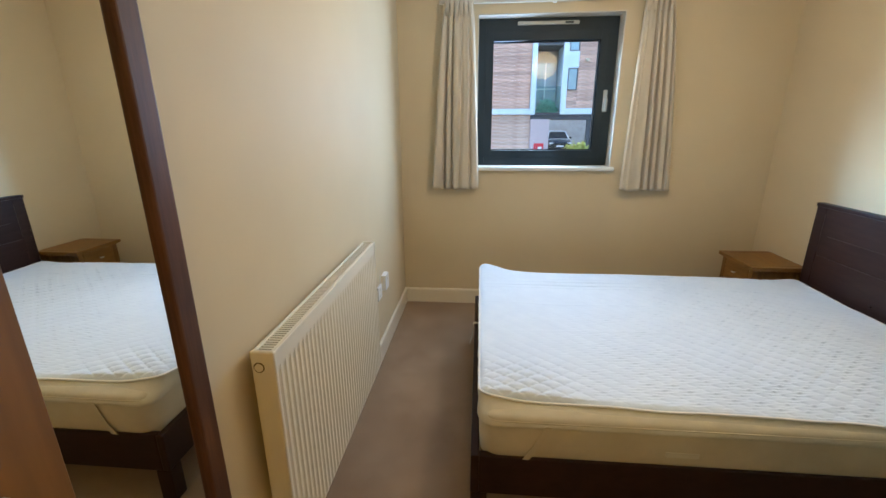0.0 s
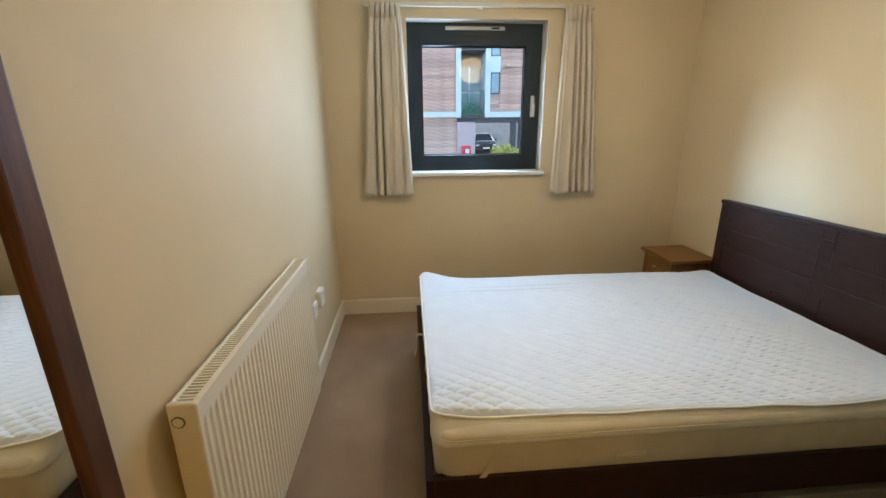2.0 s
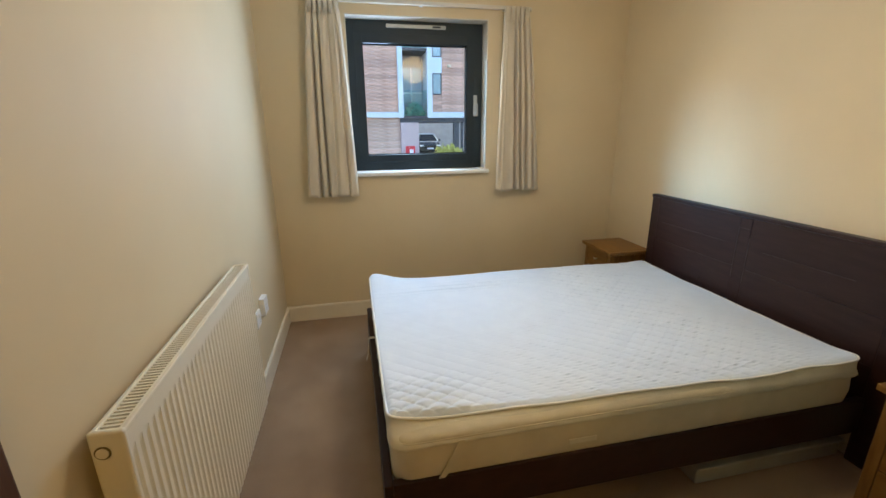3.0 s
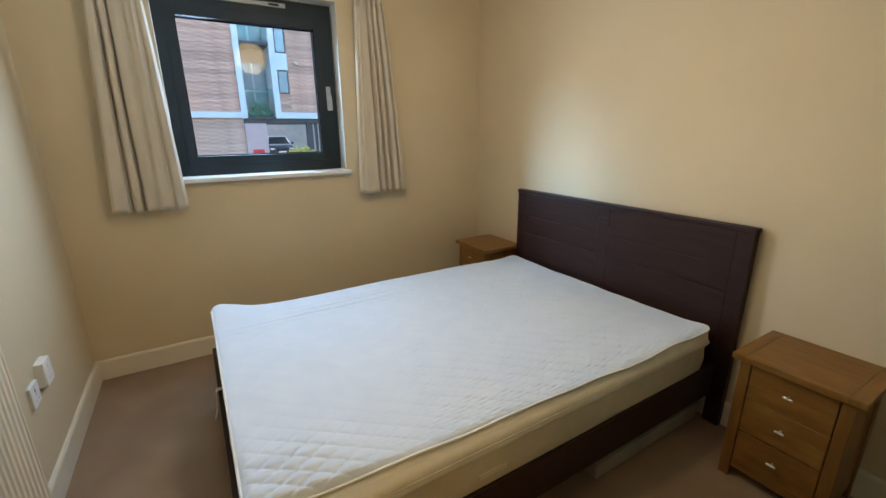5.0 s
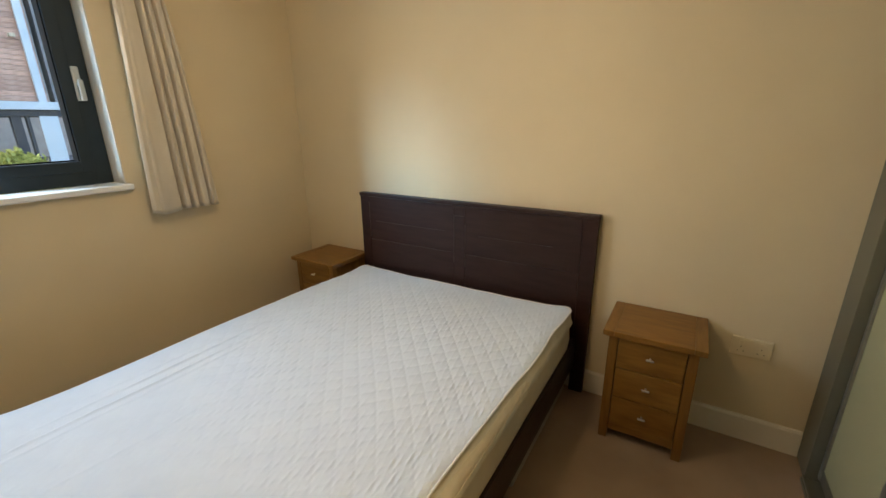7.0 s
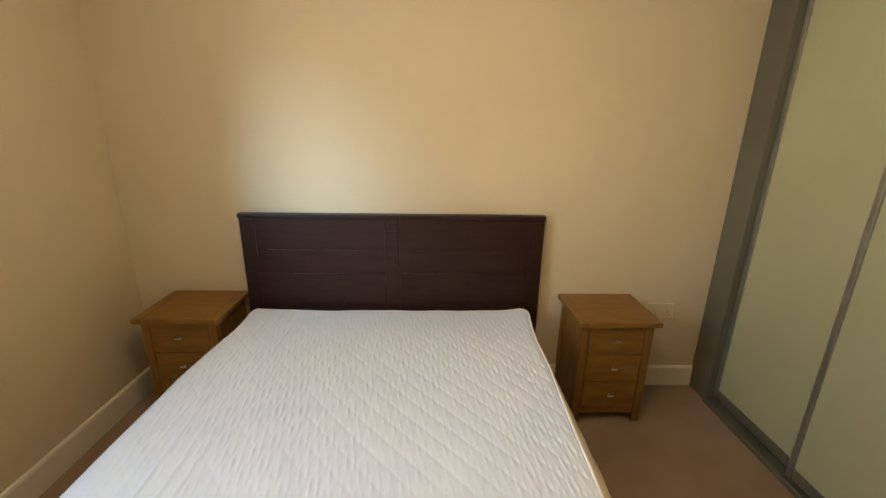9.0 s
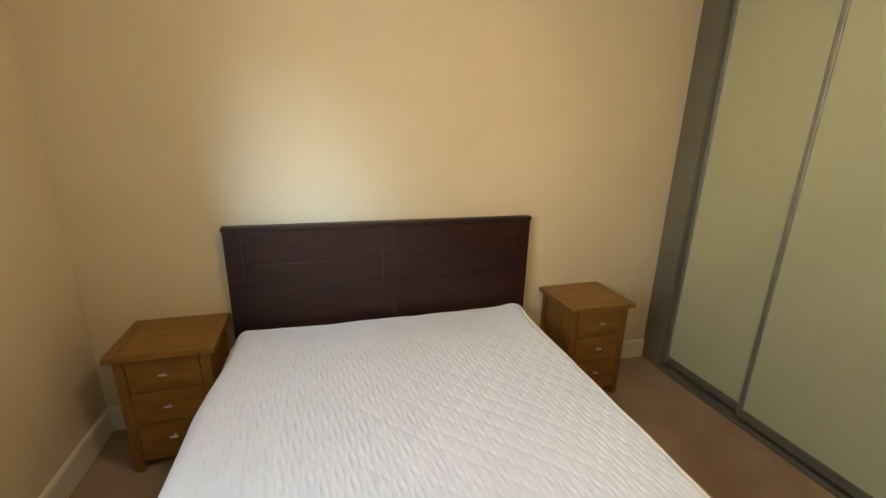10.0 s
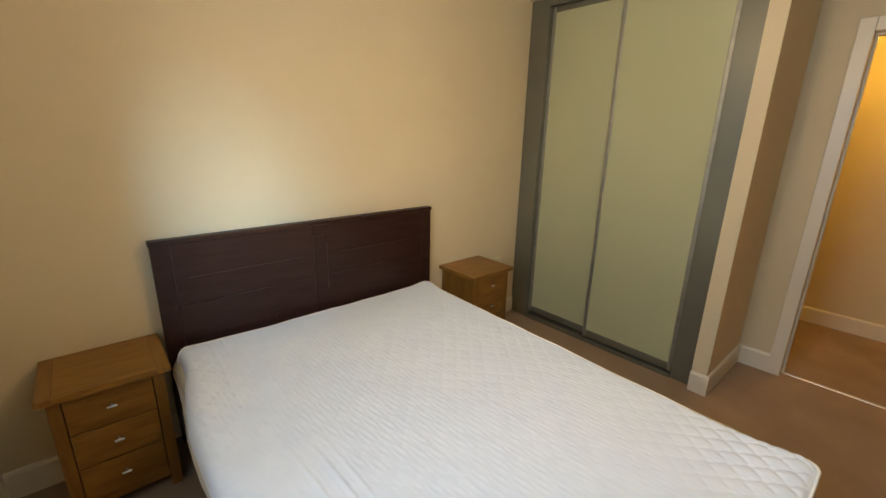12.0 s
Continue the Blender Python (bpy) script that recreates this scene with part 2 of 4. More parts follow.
fixed("hall_floor", boxes(((-1.7, YH - 0.1, -0.1), (XL - 0.2, YB - 0.1, 0.0)), ((XL - 0.2 + 2.91 + 0.2, YH - 0.1, -0.1), (2.5, YB - 0.1, 0.0))), M_CARPET, "beige hall carpet")
fixed("hall_ceiling", boxes(((-1.7, YH - 0.1, CEIL), (XL - 0.2, YB - 0.1, CEIL + 0.1))), M_CEIL, "plain hall ceiling")


def skirting(a, b, face):
    """A run from a to b (x, y) whose room side lies toward face."""
    a, b, f = Vector((*a, 0)), Vector((*b, 0)), Vector((*face, 0))
    prof = [(0, 0), (0.015, 0), (0.015, 0.112), (0.010, 0.122), (0.0, 0.124)]
    bm = bmesh.new()
    rows = [[bm.verts.new(p + f * d + Vector((0, 0, z))) for d, z in prof] for p in (a, b)]
    n = len(prof)
    for i in range(n):
        bm.faces.new((rows[0][i], rows[0][(i + 1) % n], rows[1][(i + 1) % n], rows[1][i]))
    bm.faces.new(rows[0][::-1])
    bm.faces.new(rows[1])
    bmesh.ops.recalc_face_normals(bm, faces=bm.faces)
    return fixed("baseboard", bm, M_TRIM, "white gloss painted skirting board")


skirting((XL, YB + 0.015), (XL, YW - 0.015), (1, 0))
skirting((XL, YW), (east(YW), YW), (0, -1))
skirting((east(0.43), 0.427), (east(YW), YW - 0.015), (-1, 0))
skirting((0.785, YB + 0.015), (0.785, 0.46), (-1, 0))
skirting((0.770, 0.46), (0.868, 0.46), (0, 1))
skirting((DX1 + 0.068, YB), (0.785, YB), (0, 1))
skirting((-1.6, YH), (2.4, YH), (0, 1))

# ---- window ----
def window():
    y0, y1 = 3.57, 3.64
    g = (0.29, 1.065, 1.255, 2.035)
    win = tagged(new("window_1"), "charcoal framed casement window with white handle, closed", kind="structure")
    part("window_frame", boxes(((WX0, y0, WZ0), (g[0] - 0.05, y1, WZ1 - 0.008)), ((g[1] + 0.05, y0, WZ0), (WX1 - 0.008, y1, WZ1 - 0.008)), ((g[0] - 0.05, y0, WZ0), (g[1] + 0.05, y1, g[2] - 0.05)), ((g[0] - 0.05, y0, g[3] + 0.06), (g[1] + 0.05, y1, WZ1 - 0.008)), bevel=0.0015), M_FRAME, win, "charcoal outer frame")
    bm = boxes(((g[0] - 0.052, y0 - 0.004, g[2] - 0.052), (g[0], y1 - 0.01, g[3] + 0.062)), ((g[1], y0 - 0.004, g[2] - 0.052), (g[1] + 0.052, y1 - 0.01, g[3] + 0.062)), ((g[0], y0 - 0.004, g[2] - 0.052), (g[1], y1 - 0.01, g[2])), ((g[0], y0 - 0.004, g[3]), (g[1], y1 - 0.01, g[3] + 0.062)), bevel=0.002)
    part("sash", bm, M_FRAME, win, "charcoal opening sash")
    # seal; its side strips are added depth that hides sky glare on the jambs
    part("gasket_and_jamb_cover", boxes(((g[0], 3.572, g[2]), (g[0] + 0.006, 3.629, g[3])), ((g[1] - 0.006, 3.572, g[2]), (g[1], 3.629, g[3])), ((g[0], 3.616, g[2]), (g[1], 3.629, g[2] + 0.006)), ((g[0], 3.616, g[3] - 0.006), (g[1], 3.629, g[3]))), M_BLACK, win, "black glazing seal, side strips deepened to darken the jambs")
    p = part("pane", boxes(((g[0] + 0.003, 3.622, g[2] + 0.003), (g[1] - 0.003, 3.626, g[3] - 0.003))), M_GLASS, win, "clear glass pane")
    p.visible_shadow = False
    part("trickle_vent", boxes(((0.465, y0 - 0.016, 2.135), (0.90, y0, 2.160)), bevel=0.005), M_HANDLE, win, "pale grey trickle vent")
    part("vent_slider", boxes(((0.80, y0 - 0.021, 2.141), (0.86, y0 - 0.015, 2.153)), bevel=0.002), M_FRAME, win, "small dark vent slider")
    h = part("window_handle", boxes(((1.114, y0 - 0.016, 1.535), (1.144, y0 - 0.002, 1.690)), bevel=0.0068, seg=4), M_HANDLE, win, "silver grey handle")
    bm = boxes(((1.119, y0 - 0.048, 1.535), (1.141, y0 - 0.034, 1.630)), bevel=0.006, seg=3)
    bm_tube(bm, (1.131, y0 - 0.04, 1.605), (1.131, y0 - 0.010, 1.605), 0.010)
    part("lever", bm, M_HANDLE, h)
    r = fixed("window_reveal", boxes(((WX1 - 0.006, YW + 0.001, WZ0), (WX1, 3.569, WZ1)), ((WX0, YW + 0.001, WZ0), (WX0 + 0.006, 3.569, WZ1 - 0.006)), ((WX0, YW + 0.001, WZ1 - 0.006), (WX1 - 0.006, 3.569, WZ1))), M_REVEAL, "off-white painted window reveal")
    part("window_sill", boxes(((WX0 - 0.012, 3.415, WZ0 - 0.03), (WX1 + 0.018, 3.569, WZ0)), bevel=0.008, seg=3), M_SILL, win, "white painted window board")


window()

# ---- doorway ----
def doorway():
    d = tagged(new("door_1"), "oak veneered door standing wide open against the wall", kind="structure")
    w = 0.068
    part("architrave", boxes(((DX1, YB, 0), (DX1 + w, YB + 0.016, DZ + w)), ((DX0 - w, YB, 0), (DX0, YB + 0.016, DZ + w)), ((DX0, YB, DZ), (DX1, YB + 0.016, DZ + w)), bevel=0.004), M_TRIM, d, "white painted architrave")
    part("door_lining", boxes(((DX1, YB - 0.11, 0), (DX1 + 0.03, YB - 0.001, DZ)), ((DX0 - 0.03, YB - 0.11, 0), (DX0, YB - 0.001, DZ)), ((DX0 - 0.03, YB - 0.11, DZ), (DX1 + 0.03, YB - 0.001, DZ + 0.03))), M_TRIM, d, "white painted door lining")
    part("door_stop", boxes(((DX1 - 0.012, YB - 0.085, 0), (DX1, YB - 0.05, DZ)), ((DX0, YB - 0.085, 0), (DX0 + 0.012, YB - 0.05, DZ)), ((DX0 + 0.012, YB - 0.085, DZ - 0.012), (DX1 - 0.012, YB - 0.05, DZ)), bevel=0.002), M_TRIM, d)
    part("strike_plate", boxes(((DX1 - 0.002, YB - 0.04, 0.97), (DX1 + 0.0005, YB - 0.012, 1.05)), bevel=0.0008), M_SILVER, d, "small metal strike plate")
    part("threshold_strip", boxes(((DX0, YB - 0.075, 0.0), (DX1, YB - 0.05, 0.005)), bevel=0.002), M_SILVER, d, "thin metal carpet strip")
    leaf = part("door_leaf", boxes(((0, 0, 0.008), (0.042, 0.726, DZ - 0.004)), bevel=0.002), M_DOOR, d, "warm oak veneered leaf")
    leaf.matrix_basis = pose(DX0 - 0.042, YB + 0.013, 0, 0, 0, 8.5)
    hnd = part("door_handle", boxes(((0.042, 0.585, 1.0), (0.050, 0.625, 1.15)), bevel=0.003), M_SILVER, leaf, "brushed metal lever handle")
    bm = tube((0.05, 0.605, 1.09), (0.09, 0.605, 1.09), 0.009)
    bm_tube(bm, (0.09, 0.613, 1.09), (0.09, 0.495, 1.09), 0.009)
    part("handle_lever", bm, M_SILVER, d).matrix_basis = leaf.matrix_basis.copy()


doorway()


# ---- wardrobe ----
def wardrobe():
    x0, x1, y, top = 0.872, 2.281, 0.415, 2.335
    w = thing("wardrobe", "fitted sliding wardrobe with pale green glass doors, closed", "wardrobe", (0, 0, 0))
    part("side_panel", boxes(((x1 - 0.152, y - 0.10, 0), (x1, y + 0.010, top)), bevel=0.002), M_ALU, w, "grey metal side panel")
    part("side_panel", boxes(((x0, y - 0.10, 0), (x0 + 0.116, y + 0.010, top)), bevel=0.002), M_ALU, w, "grey metal side panel")
    part("top_rail", boxes(((x0 + 0.116, y - 0.10, top - 0.05), (x1 - 0.152, y + 0.010, top)), bevel=0.002), M_ALU, w, "grey metal top rail")
    part("bottom_track", boxes(((x0 + 0.116, y - 0.10, 0), (x1 - 0.152, y + 0.022, 0.014)), ((x0 + 0.116, y + 0.010, 0.014), (x1 - 0.152, y + 0.018, 0.026)), bevel=0.002), M_ALU, w, "grey metal bottom track")
    part("carcass", boxes(((x0, YB + 0.005, 0.02), (x0 + 0.018, y - 0.105, top)), ((x1 - 0.018, YB + 0.005, 0.02), (x1, y - 0.105, top)), ((x0 + 0.018, YB + 0.005, 0.02), (x1 - 0.018, YB + 0.02, top))), M_TRIM, w, "plain pale carcass behind the doors")

    def door(xa, xb, yf):
        d = part("door", boxes(((xa + 0.022, yf - 0.016, 0.085), (xb - 0.022, yf - 0.008, top - 0.085))), M_PANEL, w, "pale green back-painted glass door")
        part("stile", boxes(((xa, yf - 0.03, 0.036), (xa + 0.024, yf, top - 0.052)), bevel=0.003), M_ALUL, d, "slim aluminium edge")
        part("stile", boxes(((xb - 0.024, yf - 0.03, 0.036), (xb, yf, top - 0.052)), bevel=0.003), M_ALUL, d, "slim aluminium edge")
        part("rail", boxes(((xa + 0.024, yf - 0.028, 0.036), (xb - 0.024, yf - 0.004, 0.087)), bevel=0.003), M_ALU, d)
        part("rail", boxes(((xa + 0.024, yf - 0.028, top - 0.087), (xb - 0.024, yf - 0.004, top - 0.052)), bevel=0.003), M_ALU, d)
    door(1.575, x1 - 0.153, y - 0.026)
    door(x0 + 0.117, 1.610, y + 0.005)


wardrobe()


# ---- radiator ----
def radiator():
    xb, xf, y0, y1, z0, z1 = -0.374, -0.313, 1.105, 2.175, 0.172, 0.880
    r = thing("radiator", "cream enamelled steel panel radiator with top grille", "radiator", (-0.345, 1.62, z0))
    inv = Matrix.Translation((0.345, -1.62, -z0))

    def p(name, bm, mat, label="", smooth=False):
        bm.transform(inv)
        return part(name, bm, mat, r, label, smooth)
    bm = bmesh.new()
    n = 35
    pitch = (y1 - y0 - 0.03) / n
    ys = [(y0 + 0.005, 0.0)]
    for i in range(n):
        a = y0 + 0.015 + i * pitch
        ys += [(a, 0.0), (a + pitch * 0.10, -0.0034), (a + pitch * 0.20, -0.0046), (a + pitch * 0.34, -0.0046), (a + pitch * 0.46, -0.0030), (a + pitch * 0.60, 0.0)]
    ys.append((y1 - 0.005, 0.0))
    rows = []
    for z, k in ((z0, 0.6), (z0 + 0.010, 1.0), (z0 + 0.045, 1.0), (z1 - 0.075, 1.0), (z1 - 0.050, 0.0), (z1 - 0.004, 0.0)):
        rows.append([bm.verts.new((xf + d * k, yy, z)) for yy, d in ys])
    for a, b in zip(rows, rows[1:]):
        for i in range(len(a) - 1):
            bm.faces.new((a[i], a[i + 1], b[i + 1], b[i]))
    p("front_panel", bm, M_RAD, "ribbed cream front panel", False)
    p("back_panel", boxes(((xb, y0 + 0.005, z0), (xb + 0.012, y1 - 0.005, z1 - 0.01)), bevel=0.003), M_RAD)
    for ya, yb in ((y0 - 0.002, y0 + 0.013), (y1 - 0.013, y1 + 0.002)):
        p("side_cover", boxes(((xb - 0.002, ya, z0 + 0.015), (xf + 0.0035, yb, z1 + 0.003)), bevel=0.0065, seg=4), M_RAD, "cream end cover with rounded edges")
    p("top_rim", boxes(((xf - 0.012, y0 + 0.004, z1 - 0.012), (xf + 0.002, y1 - 0.004, z1)), ((xb, y0 + 0.004, z1 - 0.012), (xb + 0.010, y1 - 0.004, z1)), bevel=0.003), M_RAD)
    bm = bmesh.new()
    y = y0 + 0.014
    while y < y1 - 0.01:
        bm_box(bm, (xb + 0.010, y, z1 - 0.010), (xf - 0.012, y + 0.0055, z1 - 0.004))
        y += 0.0125
    p("grille", bm, M_RAD, "slatted cream top grille")
    # convector block, shade inside the radiator is put into its darker colour
    p("convector", boxes(((xb + 0.014, y0 + 0.01, z0 + 0.03), (xf - 0.012, y1 - 0.01, z1 - 0.06))), shade("radiator_inside_shade", (0.25, 0.235, 0.2), 0.7), "inner convector with shade in its colour")
    plug = p("plug", tube((xb + 0.021, y0 + 0.002, z1 - 0.043), (xb + 0.021, y0 - 0.0035, z1 - 0.043), 0.0150, 24), M_RADDARK, "dull brass blanking plug", False)
    bm = tube((xb + 0.021, y0 - 0.002, z1 - 0.043), (xb + 0.021, y0 - 0.0055, z1 - 0.043), 0.0115, 20)
    bm.transform(inv)
    part("plug_cap", bm, M_RAD, plug, "cream plug cap")


radiator()


# ---- mirror ----
def mirror():
    y0, y1, z0, z1 = 0.47, 0.947, 0.14, 1.86
    x = XL + 0.002
    m = thing("wall_mirror", "tall mirror in a dark mahogany frame on the cream wall", "mirror", (x, (y0 + y1) / 2, z0))
    inv = Matrix.Translation((-x, -(y0 + y1) / 2, -z0))
    w = 0.055
    for a, b in (((x, y0, z0), (x + 0.026, y0 + w, z1)), ((x, y1 - w, z0), (x + 0.026, y1, z1)), ((x, y0 + w, z0), (x + 0.026, y1 - w, z0 + w)), ((x, y0 + w, z1 - w), (x + 0.026, y1 - w, z1))):
        bm = boxes((a, b), bevel=0.007, seg=3)
        bm.transform(inv)
        part("frame_rail", bm, M_MAHOG, m, "dark mahogany moulding")
    bm = boxes(((x + 0.004, y0 + w - 0.004, z0 + w - 0.004), (x + 0.012, y1 - w + 0.004, z1 - w + 0.004)))
    bm.transform(inv)
    part("mirror_glass", bm, M_MIRROR, m, "silvered mirror glass")


mirror()


# ---- bed ----
BX0, BX1, BY0, BY1 = 0.198, 2.235, 1.405, 2.858


def bed():
    b = thing("bed_frame", "dark-stained wooden double bed frame with panelled headboard", "bed", (1.2, 2.1, 0))
    inv = Matrix.Translation((-1.2, -2.1, 0))

    def p(name, bm, mat=M_DARK, label="", par=b):
        bm.transform(inv)
        return part(name, bm, mat, par, label)
    hy0, hy1, hx0, hx1, hz = 1.348, 2.852, 2.247, 2.285, 0.988
    hb = p("headboard", boxes(((hx0 + 0.006, hy0 + 0.07, 0.22), (hx1 - 0.006, hy1 - 0.07, hz - 0.05)), bevel=0.002), M_DARK, "dark wooden headboard, lightly scuffed")
    p("post", boxes(((hx0, hy0, 0), (hx1, hy0 + 0.072, hz - 0.022)), bevel=0.003), par=hb)
    p("post", boxes(((hx0, hy1 - 0.072, 0), (hx1, hy1, hz - 0.022)), bevel=0.003), par=hb)
    p("top_rail", boxes(((hx0 - 0.006, hy0 - 0.004, hz - 0.022), (hx1 + 0.002, hy1 + 0.004, hz)), bevel=0.004), par=hb)
    ym = 2.108
    p("centre_stile", boxes(((hx0, ym - 0.035, 0.22), (hx0 + 0.01, ym + 0.035, hz - 0.024)), bevel=0.002), par=hb)
    for ya, yb in ((hy0 + 0.0728, ym - 0.0358), (ym + 0.0358, hy1 - 0.0728)):
        for za, zb in ((0.24, 0.46), (0.4612, 0.68), (0.6812, hz - 0.0235)):
            p("panel", boxes(((hx0 + 0.0015, ya, za), (hx0 + 0.008, yb, zb)), bevel=0.0015), par=hb)
    p("knob", tube((hx0 - 0.006, 2.36, 0.525), (hx0 + 0.004, 2.36, 0.525), 0.007), M_DARK, "small dark peg", hb)
    for a, b in (((ym - 0.0385, 0.60), (ym - 0.0355, 0.86)), ((ym + 0.0355, 0.62), (ym + 0.0385, 0.91)), ((ym - 0.03, 0.905), (ym + 0.036, 0.9075)), ((hy1 - 0.0735, 0.70), (hy1 - 0.0715, 0.93)), ((ym + 0.06, 0.6795), (ym + 0.50, 0.6815)), ((ym - 0.42, 0.6795), (ym - 0.05, 0.6815)), ((ym + 0.10, 0.805), (ym + 0.62, 0.807)), ((ym - 0.55, 0.80), (ym - 0.12, 0.802))):
        p("worn_edge", boxes(((hx0 - 0.0006, a[0], a[1]), (hx0 + 0.002, b[0], b[1]))), M_WORN, "pale worn line in the stain", hb)
    p("side_rail", boxes(((BX0 + 0.03, BY0, 0.15), (hx0, BY0 + 0.03, 0.316)), bevel=0.004))
    p("side_rail", boxes(((BX0 + 0.03, BY1 - 0.03, 0.15), (hx0, BY1, 0.316)), bevel=0.004))
    p("foot_rail", boxes(((BX0, BY0, 0.15), (BX0 + 0.03, BY1, 0.316)), bevel=0.004))
    for y in (BY0 + 0.001, BY1 - 0.061):
        p("leg", boxes(((BX0 + 0.001, y, 0), (BX0 + 0.061, y + 0.06, 0.149)), bevel=0.003))
    for i in range(14):
        x = BX0 + 0.10 + i * 0.145
        p("slat", boxes(((x, BY0 + 0.03, 0.262), (x + 0.065, BY1 - 0.03, 0.276)), bevel=0.002), M_OAK, "pale wooden slat")
    return b


bed()
MX0, MX1, MY0, MY1, MZ0, MZ1 = 0.232, 2.185, 1.418, 2.845, 0.268, 0.49


def rounded_rect(x0, x1, y0, y1, r, n=8):
    pts = []
    for cx, cy, a0 in ((x1 - r, y1 - r, 0), (x0 + r, y1 - r, 90), (x0 + r, y0 + r, 180), (x1 - r, y0 + r, 270)):
        for i in range(n + 1):
            a = radians(a0 + 90 * i / n)
            pts.append((cx + r * math.cos(a), cy + r * math.sin(a)))
    return pts


def dense(pts, step=0.02):
    out = []
    for a, b in zip(pts, pts[1:] + pts[:1]):
        n = max(1, round(math.dist(a, b) / step))
        out += [(a[0] + (b[0] - a[0]) * i / n, a[1] + (b[1] - a[1]) * i / n) for i in range(n)]
    return out


def mattress():
    cx, cy = (MX0 + MX1) / 2, (MY0 + MY1) / 2
    t = thing("mattress", "cream double mattress on the bed frame", "mattress", (cx, cy, MZ0))
    bm = bmesh.new()
    rings = []
    prof = [(0.05, 0.0), (0.012, 0.006), (0.0, 0.03), (-0.006, 0.10), (-0.003, 0.17), (0.0, 0.195), (0.014, 0.21), (0.05, 0.214)]
    for inset, z in prof:
        pts = dense(rounded_rect(MX0, MX1, MY0, MY1, 0.07))
        ring = []
        for x, y in pts:
            dx, dy = x - cx, y - cy
            k = 1 - inset / 0.9
            w = 0.004 * noise.noise(Vector((x * 3, y * 3, z * 8)))
            ring.append(bm.verts.new((dx * k * (1 + w), dy * (1 - inset / 0.7) * (1 + w), z)))
        rings.append(ring)
    for a, b in zip(rings, rings[1:]):
        for i in range(len(a)):
            j = (i + 1) % len(a)
            bm.faces.new((a[i], a[j], b[j], b[i]))
    bm.faces.new(rings[0][::-1])
    bm.faces.new(rings[-1])
    part("body", bm, M_MATT, t, "cream quilted mattress body", True)
    for z, out, r in ((0.190, 0.0015, 0.0022), (0.016, 0.004, 0.0032)):
        bm = bmesh.new()
        pts = dense(rounded_rect(MX0 - out, MX1 + out, MY0 - out, MY1 + out, 0.07), 0.03)
        ring_tube(bm, [(x - cx, y - cy, z) for x, y in pts], r)
        part("piping", bm, M_MATT, t, "cream edge piping", True)
    bm = boxes(((-0.35, MY0 - cy - 0.008, 0.085), (-0.24, MY0 - cy - 0.004, 0.105)), bevel=0.001)
    part("label_patch", bm, M_SKIRT, t, "small pale sewn label")


def ring_tube(bm, pts, r, n=6, closed=True):
    rings = []
    m = len(pts)
    for i, p in enumerate(pts):
        a = Vector(pts[(i - 1) % m] if closed or i else pts[i])
        b = Vector(pts[(i + 1) % m] if closed or i < m - 1 else pts[i])
        d = (b - a).normalized()
        s = d.cross(Vector((0, 0, 1)))
        s = s.normalized() if s.length > 1e-4 else Vector((1, 0, 0))
        u = s.cross(d)
        rings.append([bm.verts.new(Vector(p) + (s * math.cos(2 * math.pi * k / n) + u * math.sin(2 * math.pi * k / n)) * r) for k in range(n)])
    for i in range(m if closed else m - 1):
        a, b = rings[i], rings[(i + 1) % m]
        for k in range(n):
            bm.faces.new((a[k], a[(k + 1) % n], b[(k + 1) % n], b[k]))
    return bm


